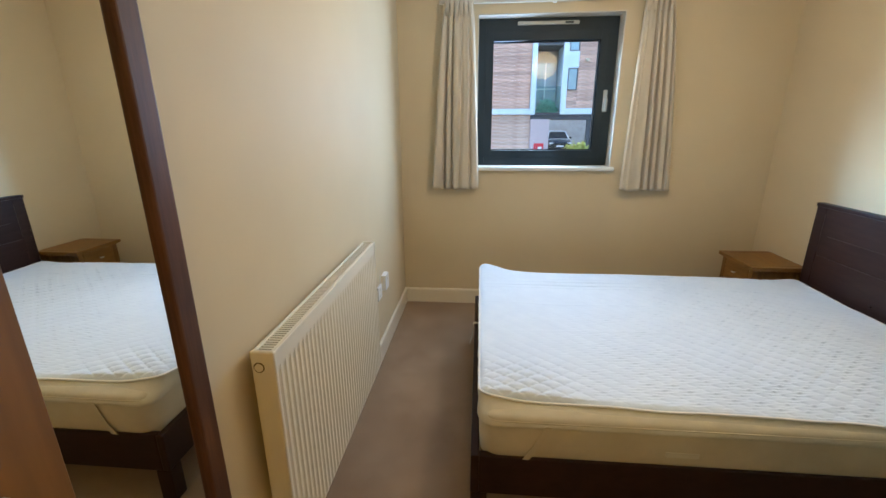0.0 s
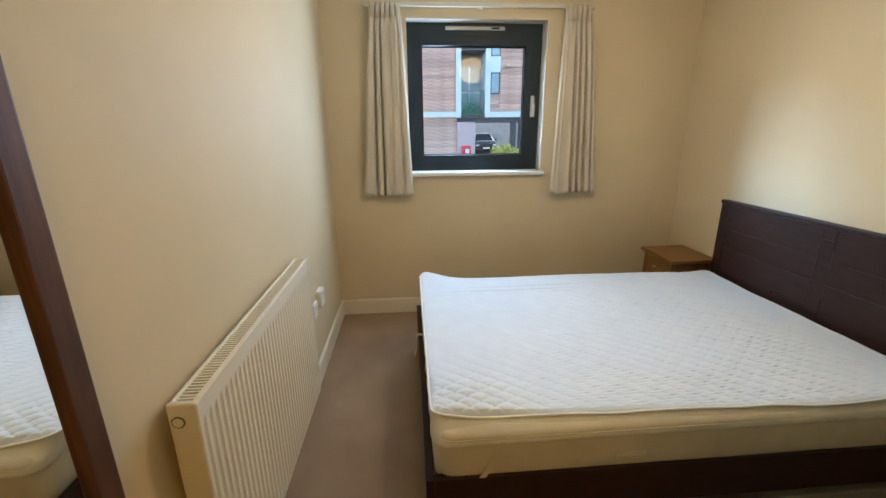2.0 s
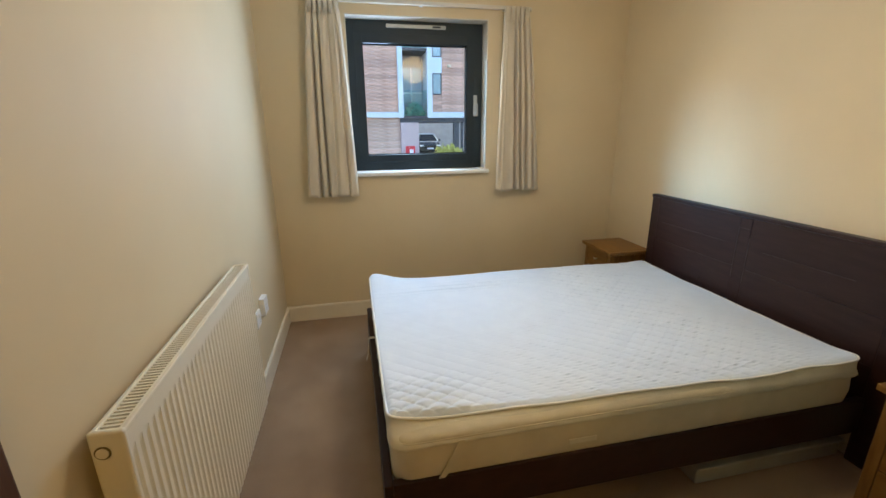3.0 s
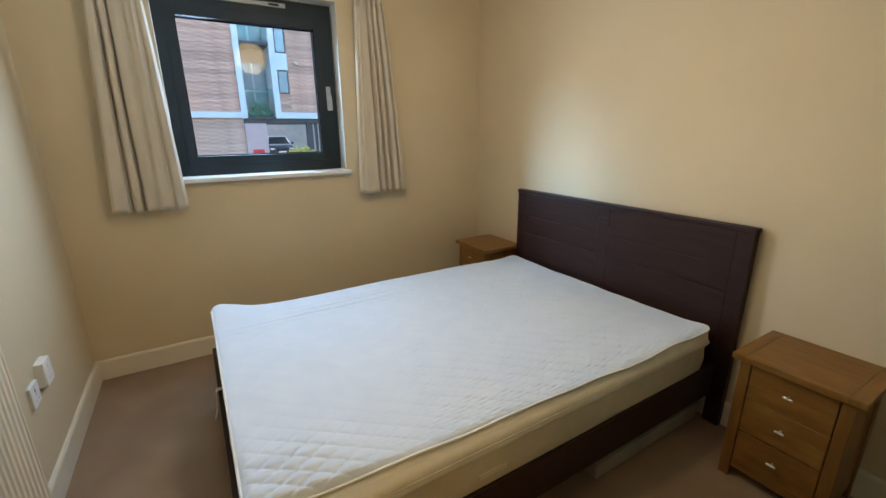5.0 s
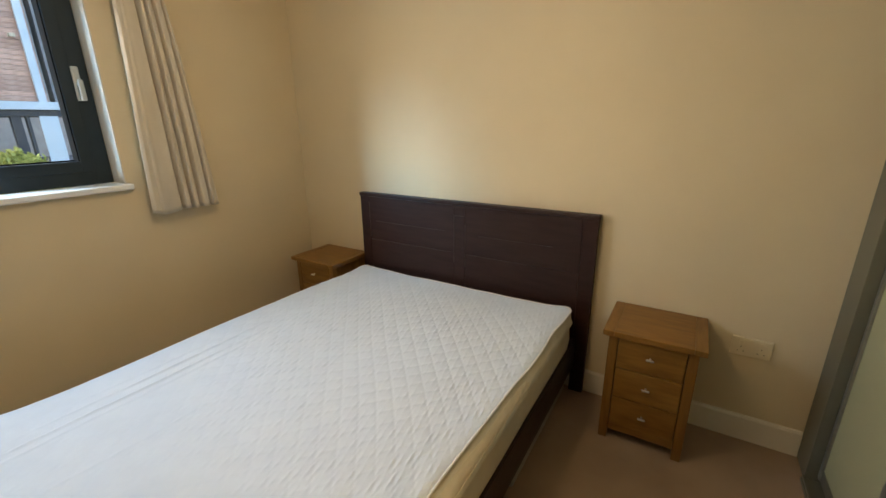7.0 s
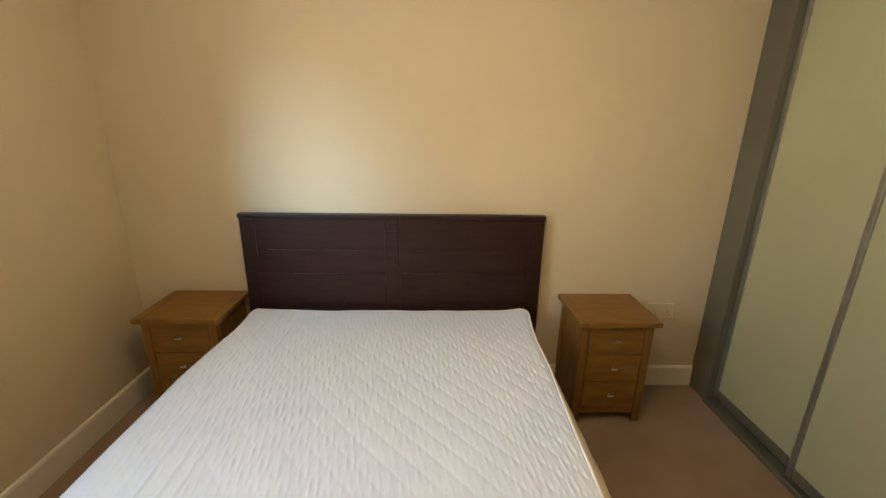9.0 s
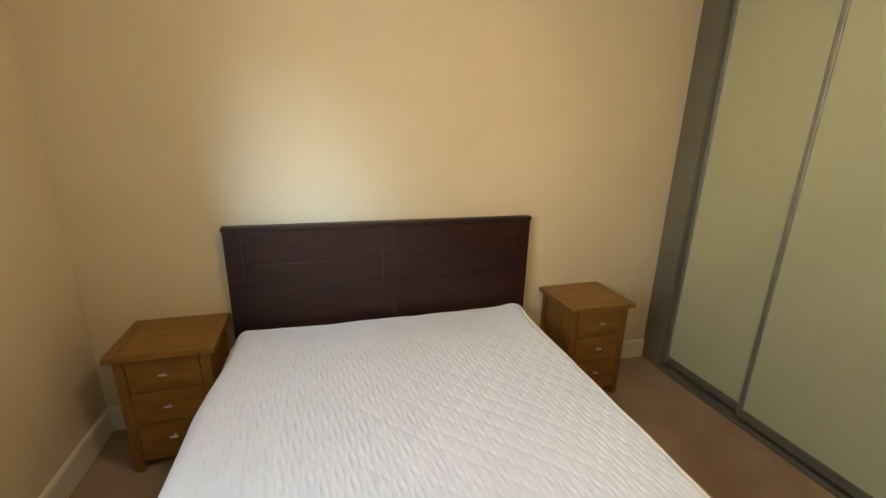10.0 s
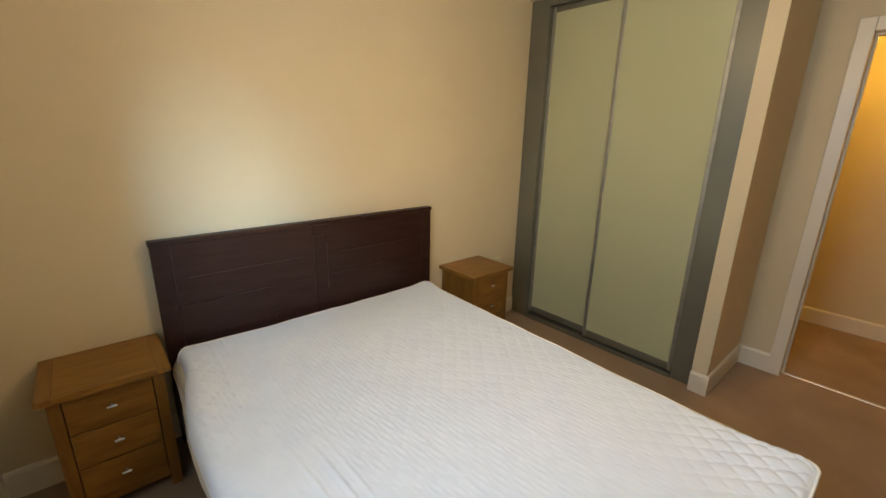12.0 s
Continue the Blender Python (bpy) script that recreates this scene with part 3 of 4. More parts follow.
def pad_height(u, v):
    """Height of the quilted cover at u (along the bed) and v (across it), in metres."""
    q = 0.080
    wob = 0.12 * noise.noise(Vector((u * 2, v * 2, 3)))
    p, r = (u * 0.9 + v) / q + wob, (u * 0.9 - v) / q + wob
    a, b = p % 1.0, r % 1.0
    puff = (math.sin(math.pi * a) * math.sin(math.pi * b)) ** 0.32
    pa, pb = (p + 0.5) % 1.0 - 0.5, (r + 0.5) % 1.0 - 0.5
    du, dv = (pa + pb) / 1.8 * q, (pa - pb) / 2 * q
    seed = noise.cell(Vector((math.floor(p + 0.5) * 1.7, math.floor(r + 0.5) * 2.3, 1)))
    area = 0.55 + 0.9 * noise.noise(Vector((u * 1.6 + 4, v * 1.9, 2)))
    strength = min(1.1, max(0.4, area + 0.2)) * (0.75 + 0.4 * seed)
    off = 0.003 * (seed - 0.5)
    pucker = 0.0
    for c, k in ((-0.011, 0.9), (0.010, 1.0)):
        pucker += k * math.exp(-((dv - c - off - 0.15 * du) / 0.0048) ** 2)
    pucker *= 0.0045 * strength * math.exp(-(du / 0.034) ** 2)
    wave = noise.noise(Vector((u * 2.6, v * 17, 3.3)))
    near = min(1.0, max(0.0, abs(v) * 2.2 - 0.35)) + 0.25
    ridge = max(0.0, 1 - abs(wave) * 7) ** 2 * max(0.0, 0.25 + noise.noise(Vector((u * 2.1, v * 3, 6.1)))) * near
    fine = 0.0006 * max(0, noise.noise(Vector((u * 9, v * 42, 0)))) + (0.0016 if v > 0 else 0.0009) * ridge
    slow = 0.007 * noise.noise(Vector((u * 2.2, v * 2.2, 9)))
    fold = 0.0
    for c, k in ((-0.12, 1.0), (0.20, 1.0), (0.43, 4.0), (0.475, 4.6), (0.53, 4.2), (0.585, 3.0)):
        d = v - c - 0.03 * noise.noise(Vector((u * 1.5, c * 9, 4)))
        fold += 0.0014 * k * math.exp(-(d / 0.007) ** 2) * max(0, noise.noise(Vector((u * 1.7, c * 7, 2))) + 0.35)
    body = min(1.0, max(0.0, 0.46 + 0.95 * (u + 0.12) - 0.3 * v)) * (1 - 0.75 * min(1.0, max(0.0, (u - 0.45) * 2.4)))
    corner = math.exp(-((u + 0.85) ** 2 + (v + 0.60) ** 2) / 0.035)
    return 0.0068 * puff * (0.10 + 0.80 * body + 2.4 * corner) + (pucker + fine) * (0.12 + 1.0 * body + 0.4 * corner) + slow + fold


def mattress_pad():
    cx, cy = (MX0 + MX1) / 2, (MY0 + MY1) / 2
    z0 = MZ0 + 0.214
    t = thing("mattress_protector", "white quilted mattress protector laid over the mattress", "mattress protector", (cx, cy, z0))
    W, H = MX1 - MX0 + 0.012, MY1 - MY0 + 0.012
    nx, ny = 330, 640
    R, T = 0.055, 0.022
    vs, fs, full = [], [], []
    for j in range(ny + 1):
        v = -1 + 2 * j / ny
        for i in range(nx + 1):
            u = -1 + 2 * i / nx
            x, y = u * W / 2, v * H / 2
            ax, ay = abs(x) - (W / 2 - R), abs(y) - (H / 2 - R)
            if ax > 0 and ay > 0:
                d = math.hypot(ax, ay)
                k = max(ax, ay) / d
                x = math.copysign(W / 2 - R + ax * k, x)
                y = math.copysign(H / 2 - R + ay * k, y)
                edge = R - max(ax, ay)
            else:
                edge = min(W / 2 - abs(x), H / 2 - abs(y))
            e = min(1, max(0, edge / 0.035))
            drop = (1 - math.sqrt(max(0, 1 - (1 - e) ** 2))) * 0.010 * (1 + 0.9 * noise.noise(Vector((x * 5, y * 5, 1))))
            lift = 0.014 * math.exp(-((W / 2 - abs(x)) ** 2 + (H / 2 - abs(y)) ** 2) / 0.012) + 0.045 * math.exp(-((W / 2 + x) ** 2 + (H / 2 - y) ** 2) / 0.03) + 0.008 * math.exp(-((W / 2 + x) ** 2 + (H / 2 + y) ** 2) / 0.02)
            z = T + pad_height(x, y) * min(1, edge / 0.02) - drop + lift
            bulge = 0.034 * min(1.0, max(0.0, (0.78 - x) / 0.35)) * min(1.0, (x + W / 2) / 0.3) if y > 0 else 0.0
            z -= 0.006 * math.exp(-((x - 0.775 - 0.05 * (H / 2 - y)) / 0.006) ** 2) * min(1.0, max(0.0, (y - H / 2 + 0.13) / 0.04))
            full.append((x, y + bulge))
            n_edge = max(0.0, 1 - (H / 2 - y) / 0.05)
            if y > 0:
                z -= 0.052 * (1 - math.sqrt(max(0.0, 1 - n_edge ** 2))) * min(1.0, max(0.0, (x + W / 2 - 0.12) / 0.25))
            f = min(1.0, max(0.0, (0.95 - x) / 1.9))
            if y < 0:
                y += (0.012 + 0.060 * f + 0.010 * noise.noise(Vector((x * 3.5, 2, 5)))) * (-y / (H / 2)) ** 3
            else:
                y += bulge * n_edge
                y -= 0.022 * math.exp(-((W / 2 - x) / 0.30) ** 2) * (y / (H / 2)) ** 3
            vs.append((x, y, z))
    for j in range(ny):
        for i in range(nx):
            a = j * (nx + 1) + i
            fs.append((a, a + 1, a + nx + 2, a + nx + 1))
    me = bpy.data.meshes.new("quilted_top")
    me.from_pydata(vs, [], fs)
    me.materials.append(M_PAD)
    me.shade_smooth()
    ob = new("quilted_top", me)
    ob.parent = t
    rim = [i for i in range(nx)] + [j * (nx + 1) + nx for j in range(ny)] + [ny * (nx + 1) + nx - i for i in range(nx)] + [(ny - j) * (nx + 1) for j in range(ny)]
    pts = [vs[i] for i in rim[::4]]
    outer = [full[i] for i in rim[::4]]
    part("edge_binding", ring_tube(bmesh.new(), [(x * 1.002, y * 1.002, z + 0.003) if y < H / 2 - 0.06 or x > 0.85 else (x, y - 0.010, z - 0.012) for x, y, z in pts], 0.0045), M_PIPING, t, "white sewn edge binding", True)
    bm = bmesh.new()
    loops = []
    for k, (dz, out) in enumerate(((0.0, 0.0), (-0.010, 0.002), (-0.030, 0.004), (-0.042, 0.0005))):
        ring = []
        for i, ((x, y, z), (xo, yo)) in enumerate(zip(pts, outer)):
            if k > 1:
                x, y = xo, yo
            elif k:
                x, y = (x + xo) / 2, (y + yo) / 2
            w = 0.004 * noise.noise(Vector((x * 9, y * 9, k))) + (0.003 * abs(math.sin((x + y) * math.pi / 0.13)) if k in (1, 2) else 0)
            s = 1 + (out + w) / 0.9
            ring.append(bm.verts.new((x * s, y * s, (z if k == 0 else min(z - 0.004, T - 0.024)) + dz)))
        loops.append(ring)
    for a, b in zip(loops, loops[1:]):
        for i in range(len(a)):
            j = (i + 1) % len(a)
            bm.faces.new((a[i], b[i], b[j], a[j]))
    part("side_border", bm, M_SKIRT, t, "cream jersey side border", True)
    for sx, sy in ((-1, -1),):
        x, y = sx * (W / 2 + 0.004), sy * (H / 2 + 0.004)
        bm = bmesh.new()
        pts2 = [(x - sx * 0.24, y, -0.03), (x - sx * 0.20, y + sy * 0.002, -0.12), (x - sx * 0.15, y + sy * 0.001, -0.20)]
        for a, b in zip(pts2, pts2[1:]):
            vsq = [bm.verts.new((a[0] - 0.012, a[1], a[2])), bm.verts.new((a[0] + 0.012, a[1], a[2])), bm.verts.new((b[0] + 0.012, b[1], b[2])), bm.verts.new((b[0] - 0.012, b[1], b[2]))]
            f = bm.faces.new(vsq)
        r = bmesh.ops.extrude_face_region(bm, geom=list(bm.faces))
        for e in r["geom"]:
            if isinstance(e, bmesh.types.BMVert):
                e.co.y += sy * 0.0015
        part("corner_strap", bm, M_MATT, t, "cream elastic corner strap")


mattress()
mattress_pad()


def fabric_strap():
    t = thing("fabric_strap", "short beige mattress strap hanging over the bed foot rail", "strap", (BX0 - 0.003, 2.42, 0.20))
    bm = bmesh.new()
    pts = [(0.03, 0, 0.128), (0.004, 0, 0.129), (-0.004, 0.002, 0.12), (-0.006, 0.006, 0.07), (-0.010, 0.0, 0.03), (-0.022, -0.012, 0.0)]
    rows = [[bm.verts.new((x, y - 0.013, z)), bm.verts.new((x, y + 0.013, z))] for x, y, z in pts]
    for a, b in zip(rows, rows[1:]):
        bm.faces.new((a[0], a[1], b[1], b[0]))
    r = bmesh.ops.extrude_face_region(bm, geom=list(bm.faces))
    for g in r["geom"]:
        if isinstance(g, bmesh.types.BMVert):
            g.co.x -= 0.002
    part("webbing", bm, M_MATT, t)


fabric_strap()


def bedside(at, label):
    """A three-drawer bedside cabinet; the origin is at the wall side's middle, on the floor, and it opens toward -x."""
    t = thing("bedside_cabinet", label, "bedside cabinet", at, "bedside cabinets")
    w, d, h = 0.390, 0.342, 0.558
    top = part("top", boxes(((-d, -w / 2 + 0.0457, h - 0.024), (0, w / 2 - 0.0457, h)), bevel=0.0015, seg=2), M_OAK, t)
    for y0, y1 in ((-w / 2, -w / 2 + 0.0455), (w / 2 - 0.0455, w / 2)):
        part("end_board", boxes(((-d, y0, h - 0.024), (0, y1, h)), bevel=0.0022, seg=2), M_OAKX, top, "cross-grained oak end board")
    part("top_moulding", boxes(((-d + 0.012, -w / 2 + 0.012, h - 0.032), (-0.004, w / 2 - 0.012, h - 0.022)), bevel=0.003), M_OAK, t)
    xa, xb, ya = -d + 0.022, -0.008, w / 2 - 0.024
    for x in (xa, xb - 0.038):
        for s in (-1, 1):
            y0, y1 = sorted((s * ya, s * (ya - 0.038)))
            part("leg", boxes(((x, y0, 0), (x + 0.038, y1, h - 0.032)), bevel=0.003), M_OAKV, t)
    for s in (-1, 1):
        y0, y1 = sorted((s * (ya - 0.008), s * (ya - 0.020)))
        part("side_panel", boxes(((xa + 0.036, y0, 0.05), (xb - 0.036, y1, h - 0.032))), M_OAKV, t)
    part("back_panel", boxes(((xb - 0.02, -ya + 0.038, 0.05), (xb - 0.01, ya - 0.038, h - 0.032))), M_OAKV, t)
    # solid filler, its dark colour stands for shade between the drawers
    part("inner_body", boxes(((xa + 0.016, -ya + 0.038, 0.065), (xb - 0.022, ya - 0.038, h - 0.036))), shade("cabinet_gap_shade", (0.05, 0.03, 0.015), 0.8) if "cabinet_gap_shade" not in bpy.data.materials else bpy.data.materials["cabinet_gap_shade"], t, "filler block coloured dark as shade in the drawer gaps")
    part("apron", boxes(((xa + 0.006, -ya + 0.038, 0.05), (xa + 0.022, ya - 0.038, 0.084)), bevel=0.002), M_OAK, t)
    zs = (0.088, 0.235, 0.382)
    for i, z in enumerate(zs):
        dr = part("drawer", boxes(((xa - 0.001, -ya + 0.041, z), (xa + 0.014, ya - 0.041, z + 0.143)), bevel=0.003), M_OAK, t)
        k = tube((xa - 0.001, 0, z + 0.078), (xa - 0.018, 0, z + 0.078), 0.004, 10)
        bm_box(k, (xa - 0.024, -0.016, z + 0.073), (xa - 0.015, 0.016, z + 0.083), 0.0045, 3)
        part("handle", k, M_SILVER, dr, "small oval metal pull", False)
    return t


bedside((east(1.22) - 0.002, 1.037, 0), "three-drawer oak bedside cabinet next to the wardrobe")
bedside((east(2.87) - 0.002, 3.067, 0), "three-drawer oak bedside cabinet in the window corner")


# ---- curtains ----
def curtain(x0t, x1t, x0b, x1b, valleys, steps, pleats, seed, label):
    """A drawn curtain; valleys are (place at the top, place at the hem, width, depth) of its deep folds, steps the places of layered edges."""
    ox = (x0b + x1b) / 2
    t = thing("curtain", label, "curtain", (ox, 3.39, 0.975), "curtains")
    z0, z1 = 0.975, 2.262
    n, m = 230, 48
    bm = bmesh.new()
    rows = []
    for j in range(m + 1):
        f = j / m
        z = z1 + (z0 - z1) * f
        e = f ** 0.75
        a, b = x0t + (x0b - x0t) * e, x1t + (x1b - x1t) * e
        head = max(0.0, 1 - f / 0.16)
        row = []
        for i in range(n + 1):
            u = i / n
            nn = noise.noise(Vector((u * 4 + seed, f * 1.2, seed)))
            d = 0.006 * math.sin(u * 15 + seed + 3 * nn) * (1 - head) + 0.009 * nn
            for ut, ub, w, k in valleys:
                c = ut + (ub - ut) * f + 0.012 * noise.noise(Vector((f * 3, ut * 9, seed)))
                d -= 1.2 * k * math.exp(-((u - c) / (0.65 * w)) ** 2) * min(1.0, 0.25 + f * 2.2)
            for c, k in steps:
                d += k / (1 + math.exp(-(u - c) / 0.006)) * min(1.0, f * 3)
            d += 0.009 * head * math.sin(u * pleats * 2 * math.pi)
            edge = min(1.0, min(u, 1 - u) / 0.04)
            y = 3.378 - d - 0.010 * edge
            row.append(bm.verts.new((a + (b - a) * u - ox, min(y, 3.442) - 3.39, z - z0 + f * (0.004 * math.sin(u * 17 + seed) + 0.012 * nn))))
        rows.append(row)
    for p, q in zip(rows, rows[1:]):
        for i in range(n):
            bm.faces.new((p[i], p[i + 1], q[i + 1], q[i]))
    r = bmesh.ops.extrude_face_region(bm, geom=list(bm.faces))
    for g in r["geom"]:
        if isinstance(g, bmesh.types.BMVert):
            g.co.y += 0.003
    bmesh.ops.recalc_face_normals(bm, faces=bm.faces)
    part("drape", bm, M_CURT, t, "", True)
    for k in range(pleats):
        x = x0t + (x1t - x0t) * (k + 0.5) / pleats
        bm = bmesh.new()
        for dx in (-0.009, 0, 0.009):
            bm_tube(bm, (x + dx - ox, -0.030, z1 - z0 - 0.004), (x + dx * 0.4 - ox, -0.034, z1 - z0 - 0.100), 0.0065, 8, 0.0035)
        part("pinch_pleat", bm, M_CURT, t, "", True)


curtain(-0.048, 0.145, -0.150, 0.205, ((0.17, 0.25, 0.046, 0.040), (0.34, 0.41, 0.034, 0.038), (0.62, 0.58, 0.07, 0.016), (0.86, 0.80, 0.05, 0.016)), ((0.80, -0.012),), 6, 1.0, "cream lined curtain drawn open, hanging by the radiator wall")
curtain(1.285, 1.460, 1.245, 1.600, ((0.42, 0.44, 0.040, 0.042), (0.57, 0.585, 0.034, 0.052), (0.76, 0.72, 0.040, 0.045), (0.91, 0.87, 0.030, 0.040)), ((0.12, 0.010),), 5, 7.3, "cream lined curtain drawn open, hanging toward the bed wall")


def curtain_track():
    t = thing("curtain_track", "white curtain track above the window", "curtain track", (0.7, 3.40, 2.255))
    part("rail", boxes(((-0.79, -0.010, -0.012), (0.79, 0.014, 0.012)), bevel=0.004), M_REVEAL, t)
    for x in (-0.6, 0, 0.6):
        part("bracket", boxes(((x - 0.012, 0.014, -0.01), (x + 0.012, 0.054, 0.014)), bevel=0.002), M_WHITEPL, t)


curtain_track()


# ---- lamp ----
def pendant():
    t = thing("pendant_lamp", "round paper globe pendant lamp, lit", "pendant lamp", (0.92, 1.9, 2.09))
    bm = bmesh.new()
    R, nu, nv = 0.14, 32, 34
    rows = []
    for j in range(nv + 1):
        a = math.pi * (0.06 + 0.88 * j / nv)
        r = R * (1 - 0.012 * (j % 2))
        rows.append([bm.verts.new((r * math.sin(a) * math.cos(2 * math.pi * i / nu), r * math.sin(a) * math.sin(2 * math.pi * i / nu), R * math.cos(a))) for i in range(nu)])
    for p, q in zip(rows, rows[1:]):
        for i in range(nu):
            bm.faces.new((p[i], q[i], q[(i + 1) % nu], p[(i + 1) % nu]))
    part("shade", bm, M_PAPER, t, "glowing ribbed paper globe", True).visible_shadow = False
    part("cord", tube((0, 0, 0.10), (0, 0, CEIL - 2.09 - 0.02), 0.003, 8), M_WHITEPL, t)
    part("ceiling_rose", tube((0, 0, CEIL - 2.09 - 0.025), (0, 0, CEIL - 2.09), 0.045, 24, 0.05), M_WHITEPL, t)


pendant()


# ---- sockets ----
def socket(at, rz, w, h, depth, kind, label, switches=1, mat=None):
    mat = mat or M_WHITEPL
    t = thing(kind, label, "socket", at)
    t.matrix_basis = Matrix.Translation(at) @ pose(0, 0, 0, 0, 0, rz)
    part("back_box", boxes(((0, -w / 2, 0), (depth - 0.009, w / 2, h))), mat, t)
    part("plate", boxes(((depth - 0.009, -w / 2, 0), (depth, w / 2, h)), bevel=0.003), mat, t)
    for s in range(switches):
        y = (s - (switches - 1) / 2) * w * 0.5
        part("switch", boxes(((depth, y - 0.008, h * 0.62), (depth + 0.004, y + 0.008, h * 0.84)), bevel=0.0015), mat, t)
        for dy, dz in ((0, 0.5), (-0.011, 0.26), (0.011, 0.26)):
            part("pin_slot", boxes(((depth - 0.0004, y + dy - 0.002, h * dz - 0.001), (depth + 0.0004, y + dy + 0.002, h * dz + 0.002))), M_BLACK, t, "dark pin slot")
    return t


socket((east(0.668), 0.668, 0.42), 180, 0.147, 0.088, 0.010, "power_socket", "cream double power socket on the cream wall", 2, M_CREAMPL)
socket((XL, 2.545, 0.405), 0, 0.086, 0.088, 0.012, "wall_plate", "white single socket low on the wall behind the radiator", 1)
socket((XL, 2.668, 0.430), 0, 0.086, 0.100, 0.030, "wall_socket", "white raised single socket beside the radiator", 1)


def storage_box():
    t = thing("underbed_box", "pale grey shallow storage box under the bed", "storage box", (1.86, 1.73, 0))
    part("tray", boxes(((-0.38, -0.29, 0), (0.38, 0.29, 0.072)), bevel=0.01, seg=3), M_FABGREY, t)
    part("lid", boxes(((-0.39, -0.30, 0.072), (0.39, 0.30, 0.088)), bevel=0.005, seg=2), M_FABGREY, t)


storage_box()


# ---- outside ----
GZ = -0.5
fixed("ground", boxes(((-400, 3.72, GZ - 0.3), (400, 700, GZ))), M_ASPH, "grey asphalt yard outside")
fixed("outer_wall", boxes(((-6, 3.668, -3), (WX0 - 0.02, 3.72, 6)), ((WX1 + 0.02, 3.668, -3), (8, 3.72, 6)), ((WX0 - 0.02, 3.668, -3), (WX1 + 0.02, 3.72, WZ0 - 0.03)), ((WX0 - 0.02, 3.668, WZ1 + 0.02), (WX1 + 0.02, 3.72, 6))), M_CONC, "plain outer leaf of the flat's own wall")


def building():
    b = thing("apartment_building", "cedar clad apartment block with pale posts and undercroft parking", "building", (3.0, 20, GZ))
    inv = Matrix.Translation((-3.0, -20, -GZ))
    FY = 20.0

    def p(name, bm, mat, label="", par=b):
        bm.transform(inv)
        return part(name, bm, mat, par, label)
    p("wall", boxes(((-5, FY + 0.1, 2.0), (2.4, FY + 6, 8.2)), ((3.95, FY + 0.1, 2.0), (6.1, FY + 6, 8.2)), ((6.3, FY + 0.3, 2.0), (9.5, FY + 6, 8.2)), ((2.4, FY + 1.3, 2.0), (3.95, FY + 6, 8.2)), ((-5, FY + 0.1, GZ), (2.45, FY + 6, 2.0))), M_CONC, "grey brick core wall")
    p("parapet", boxes(((-5, FY, 8.2), (9.5, FY + 6, 8.4))), M_RENDER)
    p("post", boxes(((2.40, FY - 0.1, 1.92), (2.62, FY + 1.3, 8.2))), M_RENDER, "pale blue-white post")
    p("post", boxes(((3.72, FY - 0.1, 1.92), (3.95, FY + 1.3, 8.2))), M_RENDER, "pale blue-white post")
    p("post", boxes(((5.76, FY - 0.1, 2.17), (5.96, FY - 0.002, 8.2)), ((5.66, FY - 0.05, GZ), (6.15, FY - 0.002, 1.72))), M_RENDER, "pale blue-white post")
    p("fascia", boxes(((-5, FY - 0.12, 1.93), (2.40, FY + 0.1, 2.17)), bevel=0.01), M_RENDER)
    p("fascia", boxes(((3.95, FY - 0.12, 1.92), (6.8, FY + 0.1, 2.17)), bevel=0.01), M_RENDER)
    p("beam", boxes(((2.45, FY, 1.72), (6.8, FY + 0.3, 1.92))), M_DKSTEEL, "dark steel beam")
    p("soffit", boxes(((2.45, FY + 0.3, 1.75), (9.5, FY + 6, 1.92))), M_BEIGEW, "undercroft soffit")
    p("pier", boxes(((2.46, FY - 0.02, GZ), (3.30, FY + 0.4, 1.72))), M_PINK, "pinkish rendered pier")
    p("undercroft_wall", boxes(((-2, FY + 17, GZ), (22, FY + 17.2, 3.2))), M_BEIGEW, "beige back wall of the parking bay")
    for x, w in ((4.98, 0.25), (5.36, 0.08)):
        p("steel_post", boxes(((x, FY + 0.05, GZ), (x + w, FY + 0.25, 1.72))), M_DKSTEEL, "dark steel post")
    w = p("window", boxes(((3.97, FY - 0.01, 2.93), (4.38, FY + 0.06, 3.83)), bevel=0.01), M_DKSTEEL, "narrow window with grey frame")
    p("window_pane", boxes(((4.01, FY - 0.016, 2.97), (4.34, FY - 0.012, 3.79))), M_PALEGLASS, par=w)
    p("blank_panel", boxes(((3.96, FY - 0.04, 3.84), (4.40, FY + 0.05, 4.50)), bevel=0.01), M_RENDER, "pale blank panel above the window")
    w = p("window", boxes(((3.97, FY - 0.01, 4.51), (4.38, FY + 0.06, 5.5)), bevel=0.01), M_DKSTEEL, "narrow window with grey frame")
    p("window_pane", boxes(((4.01, FY - 0.016, 4.55), (4.34, FY - 0.012, 5.46))), M_PALEGLASS, par=w)
    for z in (2.0, 4.85):
        bal = p("balcony", boxes(((2.62, FY - 0.08, z - 0.12), (3.72, FY + 1.3, z)), bevel=0.01), M_DKSTEEL, "recessed balcony with glass balustrade")
        p("balustrade_glass", boxes(((2.65, FY - 0.05, z + 0.08), (3.69, FY - 0.035, z + 1.10))), M_BALGLASS, "pale green balustrade glass", bal)
        p("patio_door", boxes(((2.66, FY + 1.2, z), (3.68, FY + 1.28, z + 2.2))), M_SKYGLASS, "glazed balcony door with sky reflection in its colour", bal)
        p("door_mullion", boxes(((3.14, FY + 1.17, z), (3.20, FY + 1.2, z + 2.2)), ((2.62, FY + 1.17, z + 1.05), (3.72, FY + 1.2, z + 1.11))), M_RENDER, "pale door frame", bal)
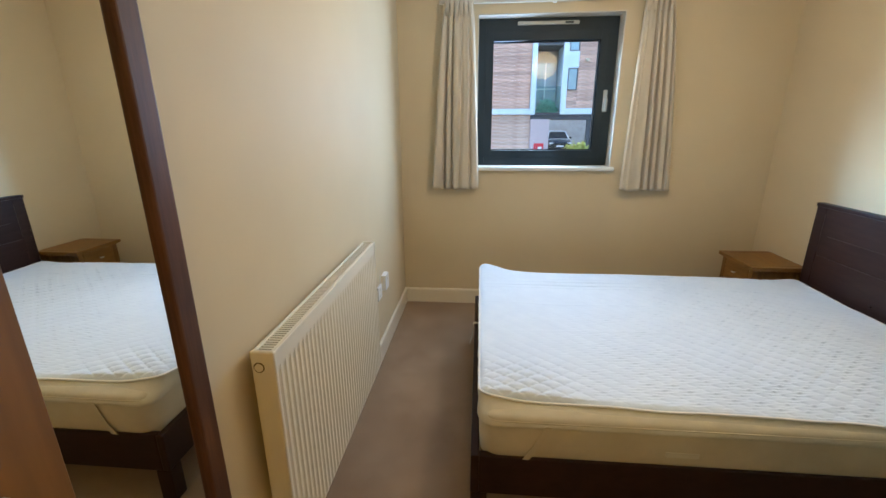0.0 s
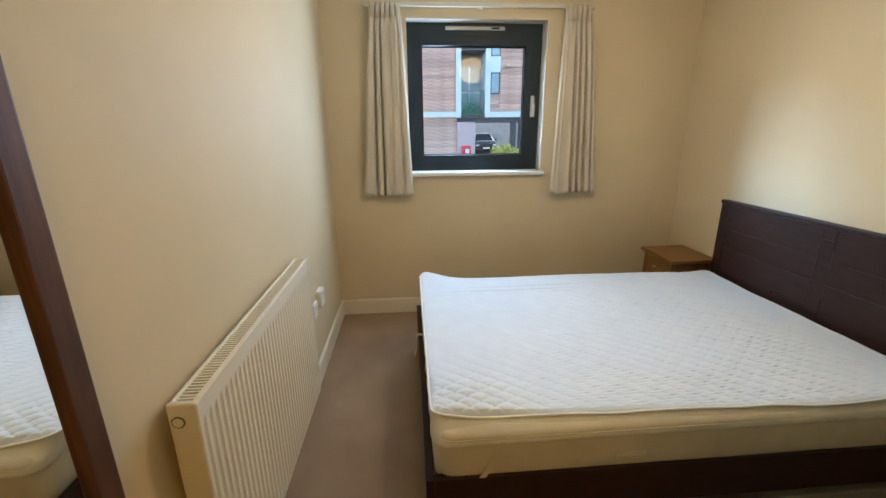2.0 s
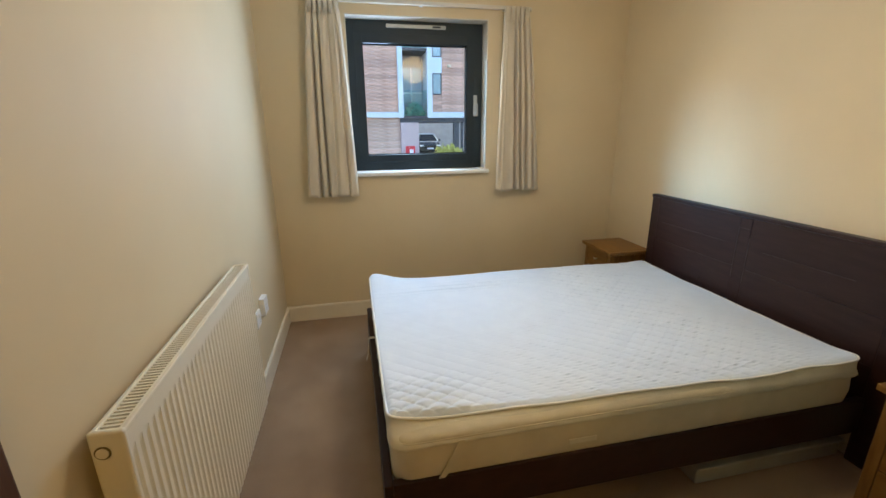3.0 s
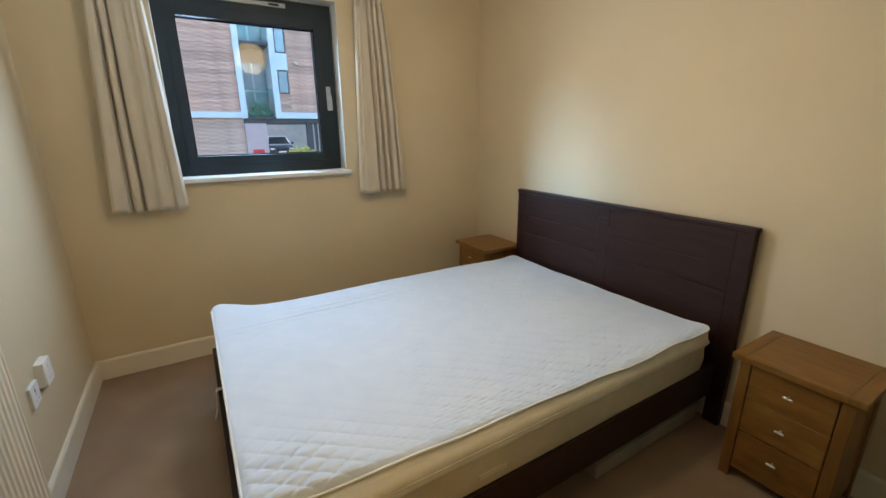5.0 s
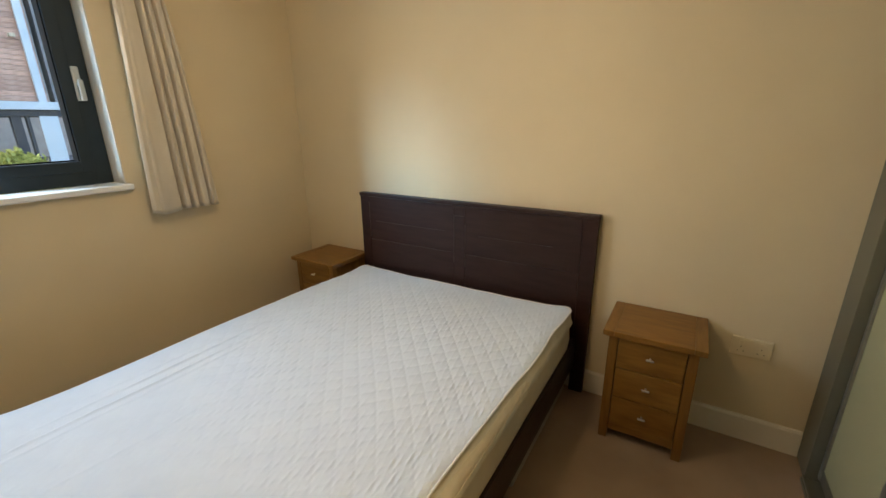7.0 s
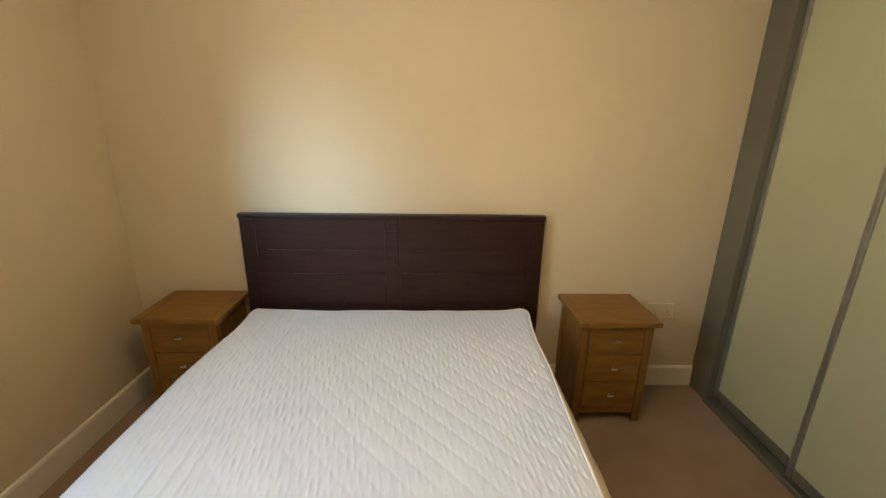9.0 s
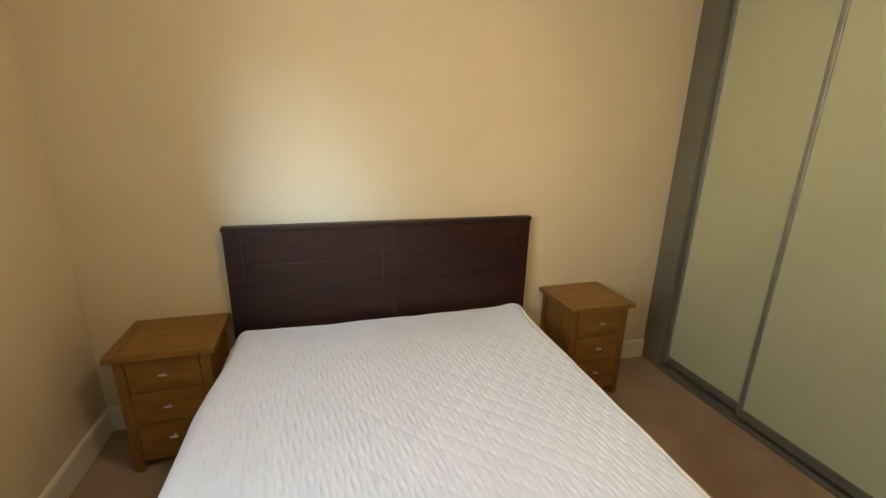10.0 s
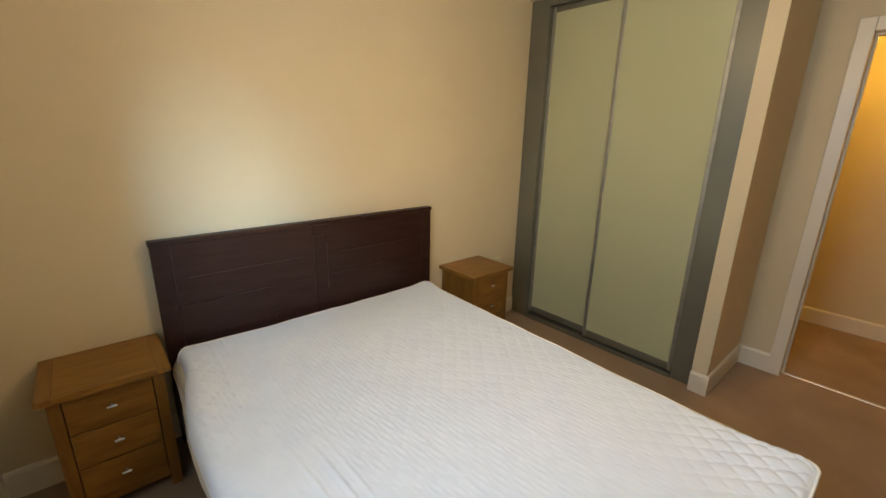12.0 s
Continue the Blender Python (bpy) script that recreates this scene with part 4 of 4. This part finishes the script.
        for x in (2.64, 3.70):
            for zz in (z + 0.2, z + 0.95):
                p("glass_clamp", tube((x, FY - 0.10, zz), (x, FY - 0.03, zz), 0.03, 8), M_SILVER, "round steel clamp", bal)
    for x in (4.66, 5.46):
        p("wall_light", boxes(((x, FY - 0.18, 4.08), (x + 0.15, FY, 4.19)), bevel=0.02), M_CREAMPL, "small pale wall light")
    sign = p("sign", boxes(((2.66, FY - 0.05, 0.24), (3.10, FY - 0.02, 0.67)), bevel=0.004), M_RED, "red sign with a white square")
    p("sign_square", boxes(((2.84, FY - 0.056, 0.32), (3.02, FY - 0.052, 0.52))), M_WHITEPL, "white square", sign)
    return b


M_BALGLASS = glass("balustrade_glass", (0.80, 0.93, 0.92))
BLD = building()


def car():
    t = thing("car", "dark parked car seen from the front in the undercroft", "car", (6.25, 33, GZ))

    def loft(rows):
        """Sections along the car, each (y, half width, low z, high z, tuck of the top)."""
        bm = bmesh.new()
        rings = []
        for y, w, za, zb, tuck in rows:
            rings.append([bm.verts.new(p) for p in ((-w * 0.94, y, za), (-w, y, za + 0.18), (-w, y, zb - 0.12), (-w + tuck, y, zb), (w - tuck, y, zb), (w, y, zb - 0.12), (w, y, za + 0.18), (w * 0.94, y, za))])
        for p, q in zip(rings, rings[1:]):
            for i in range(8):
                bm.faces.new((p[i], p[(i + 1) % 8], q[(i + 1) % 8], q[i]))
        bm.faces.new(rings[0][::-1])
        bm.faces.new(rings[-1])
        bmesh.ops.recalc_face_normals(bm, faces=bm.faces)
        return bm
    part("body", loft(((0.0, 0.74, 0.26, 0.66, 0.10), (0.10, 0.85, 0.20, 0.80, 0.12), (0.9, 0.90, 0.20, 0.93, 0.14), (1.2, 0.90, 0.20, 0.98, 0.10), (3.9, 0.90, 0.20, 1.0, 0.10), (4.2, 0.82, 0.28, 0.90, 0.12))), M_CAR, t, "dark body")
    bm = bmesh.new()
    lower, upper = [(-0.80, 1.0), (0.80, 1.0), (0.80, 4.0), (-0.80, 4.0)], [(-0.60, 1.70), (0.60, 1.70), (0.60, 3.5), (-0.60, 3.5)]
    a = [bm.verts.new((x, y, 0.96)) for x, y in lower]
    b = [bm.verts.new((x, y, 1.50)) for x, y in upper]
    for i in range(4):
        j = (i + 1) % 4
        bm.faces.new((a[i], a[j], b[j], b[i]))
    bm.faces.new(b)
    part("cabin_glass", bm, M_CARGL, t, "dark windscreen")
    for s in (-1, 1):
        part("windscreen_pillar", tube((s * 0.80, 0.99, 0.97), (s * 0.60, 1.69, 1.51), 0.035, 8), M_CARPALE, t, "pillar with a pale reflection in its colour")
        part("door_mirror", boxes(((s * 0.88, 1.15, 0.98), (s * 1.06, 1.25, 1.12)), bevel=0.03), M_CAR, t)
    # added strip that paints a reflection across the dark bonnet
    part("bonnet_reflection", boxes(((-0.74, 0.86, 0.936), (0.74, 0.98, 0.975)), bevel=0.012), M_CARPALE, t, "pale reflection band below the windscreen")
    part("number_plate", boxes(((-0.26, -0.03, 0.40), (0.26, -0.012, 0.51)), bevel=0.004), M_WHITEPL, t, "blank white number plate")
    part("roof", boxes(((-0.63, 1.64, 1.49), (0.63, 3.54, 1.55)), bevel=0.02), M_CARPALE, t, "pale reflecting roof")
    for x in (-0.66, 0.66):
        part("headlight", boxes(((x - 0.14, 0.0, 0.60), (x + 0.14, 0.10, 0.72)), bevel=0.02), M_WHITEPL, t, "clear headlight")
        for y in (0.8, 3.4):
            w = part("wheel", tube((x * 1.08, y, 0.32), (x * 1.08 + math.copysign(0.2, x), y, 0.32), 0.32, 24), M_BLACK, t, "black tyre")
    part("grille", boxes(((-0.42, -0.015, 0.52), (0.42, 0.01, 0.64)), bevel=0.01), M_BLACK, t)


car()


def leaf_mass(name, label, at, size, count, mat, leaf, seed, category="shrub"):
    rnd = random.Random(seed)
    t = thing(name, label, category, at)
    vs, fs = [], []
    for _ in range(count):
        while True:
            p = Vector([rnd.uniform(-1, 1) for _ in range(3)])
            if 0.35 < p.length < 1 + 0.25 * noise.noise(p * 2.5):
                break
        c = Vector((p.x * size[0], p.y * size[1], abs(p.z) * size[2] * (0.8 + 0.3 * noise.noise(p * 4))))
        q = Euler([rnd.uniform(0, 6.3) for _ in range(3)]).to_matrix()
        k = len(vs)
        s = leaf * rnd.uniform(0.6, 1.3)
        for a, b in ((-s, 0), (0, -s * 0.45), (s, 0), (0, s * 0.45)):
            vs.append(c + q @ Vector((a, b, 0)))
        fs.append((k, k + 1, k + 2, k + 3))
    me = bpy.data.meshes.new("foliage")
    me.from_pydata(vs, [], fs)
    me.materials.append(mat)
    ob = new("foliage", me)
    ob.parent = t
    tagged(ob, kind="stuff")
    part("stems", tube((0, 0, 0), (0, 0, size[2] * 0.6), 0.03, 8, 0.012), M_DARK, t)


leaf_mass("shrub", "low yellow-green shrub in front of the parking bay", (4.2, 17.5, GZ), (1.0, 0.55, 1.42), 14000, M_LEAF, 0.065, 4)
leaf_mass("balcony_plant", "green pot plants behind the balcony glass", (3.17, 20.35, 2.0), (0.50, 0.2, 0.70), 1300, M_LEAFD, 0.06, 5, "plant")

# ---- cladding boards ----
def boards():
    rnd = random.Random(8)
    cache = {}
    for x0, x1, z0, z1, mat in ((-4.9, 2.39, 2.19, 6.2, M_CEDAR), (4.41, 6.04, 2.19, 6.2, M_CEDAR), (3.96, 4.405, 2.19, 2.90, M_CEDAR), (-4.9, 2.45, GZ, 1.92, M_CEDARL)):
        z = z0
        while z < z1 - 0.05:
            key = (x0, x1, mat.name)
            if key not in cache:
                bm = boxes(((x0, -0.045, 0.0), (x1, 0.0, 0.148)), bevel=0.005, seg=1)
                me = bpy.data.meshes.new("cladding_board")
                bm.to_mesh(me)
                bm.free()
                me.materials.append(mat)
                cache[key] = me
            ob = new("cladding_board", cache[key])
            ob.parent = BLD
            ob.matrix_basis = Matrix.Translation((-3.0, 0.098 + rnd.uniform(-0.02, 0.0), z - GZ))
            z += 0.155


boards()
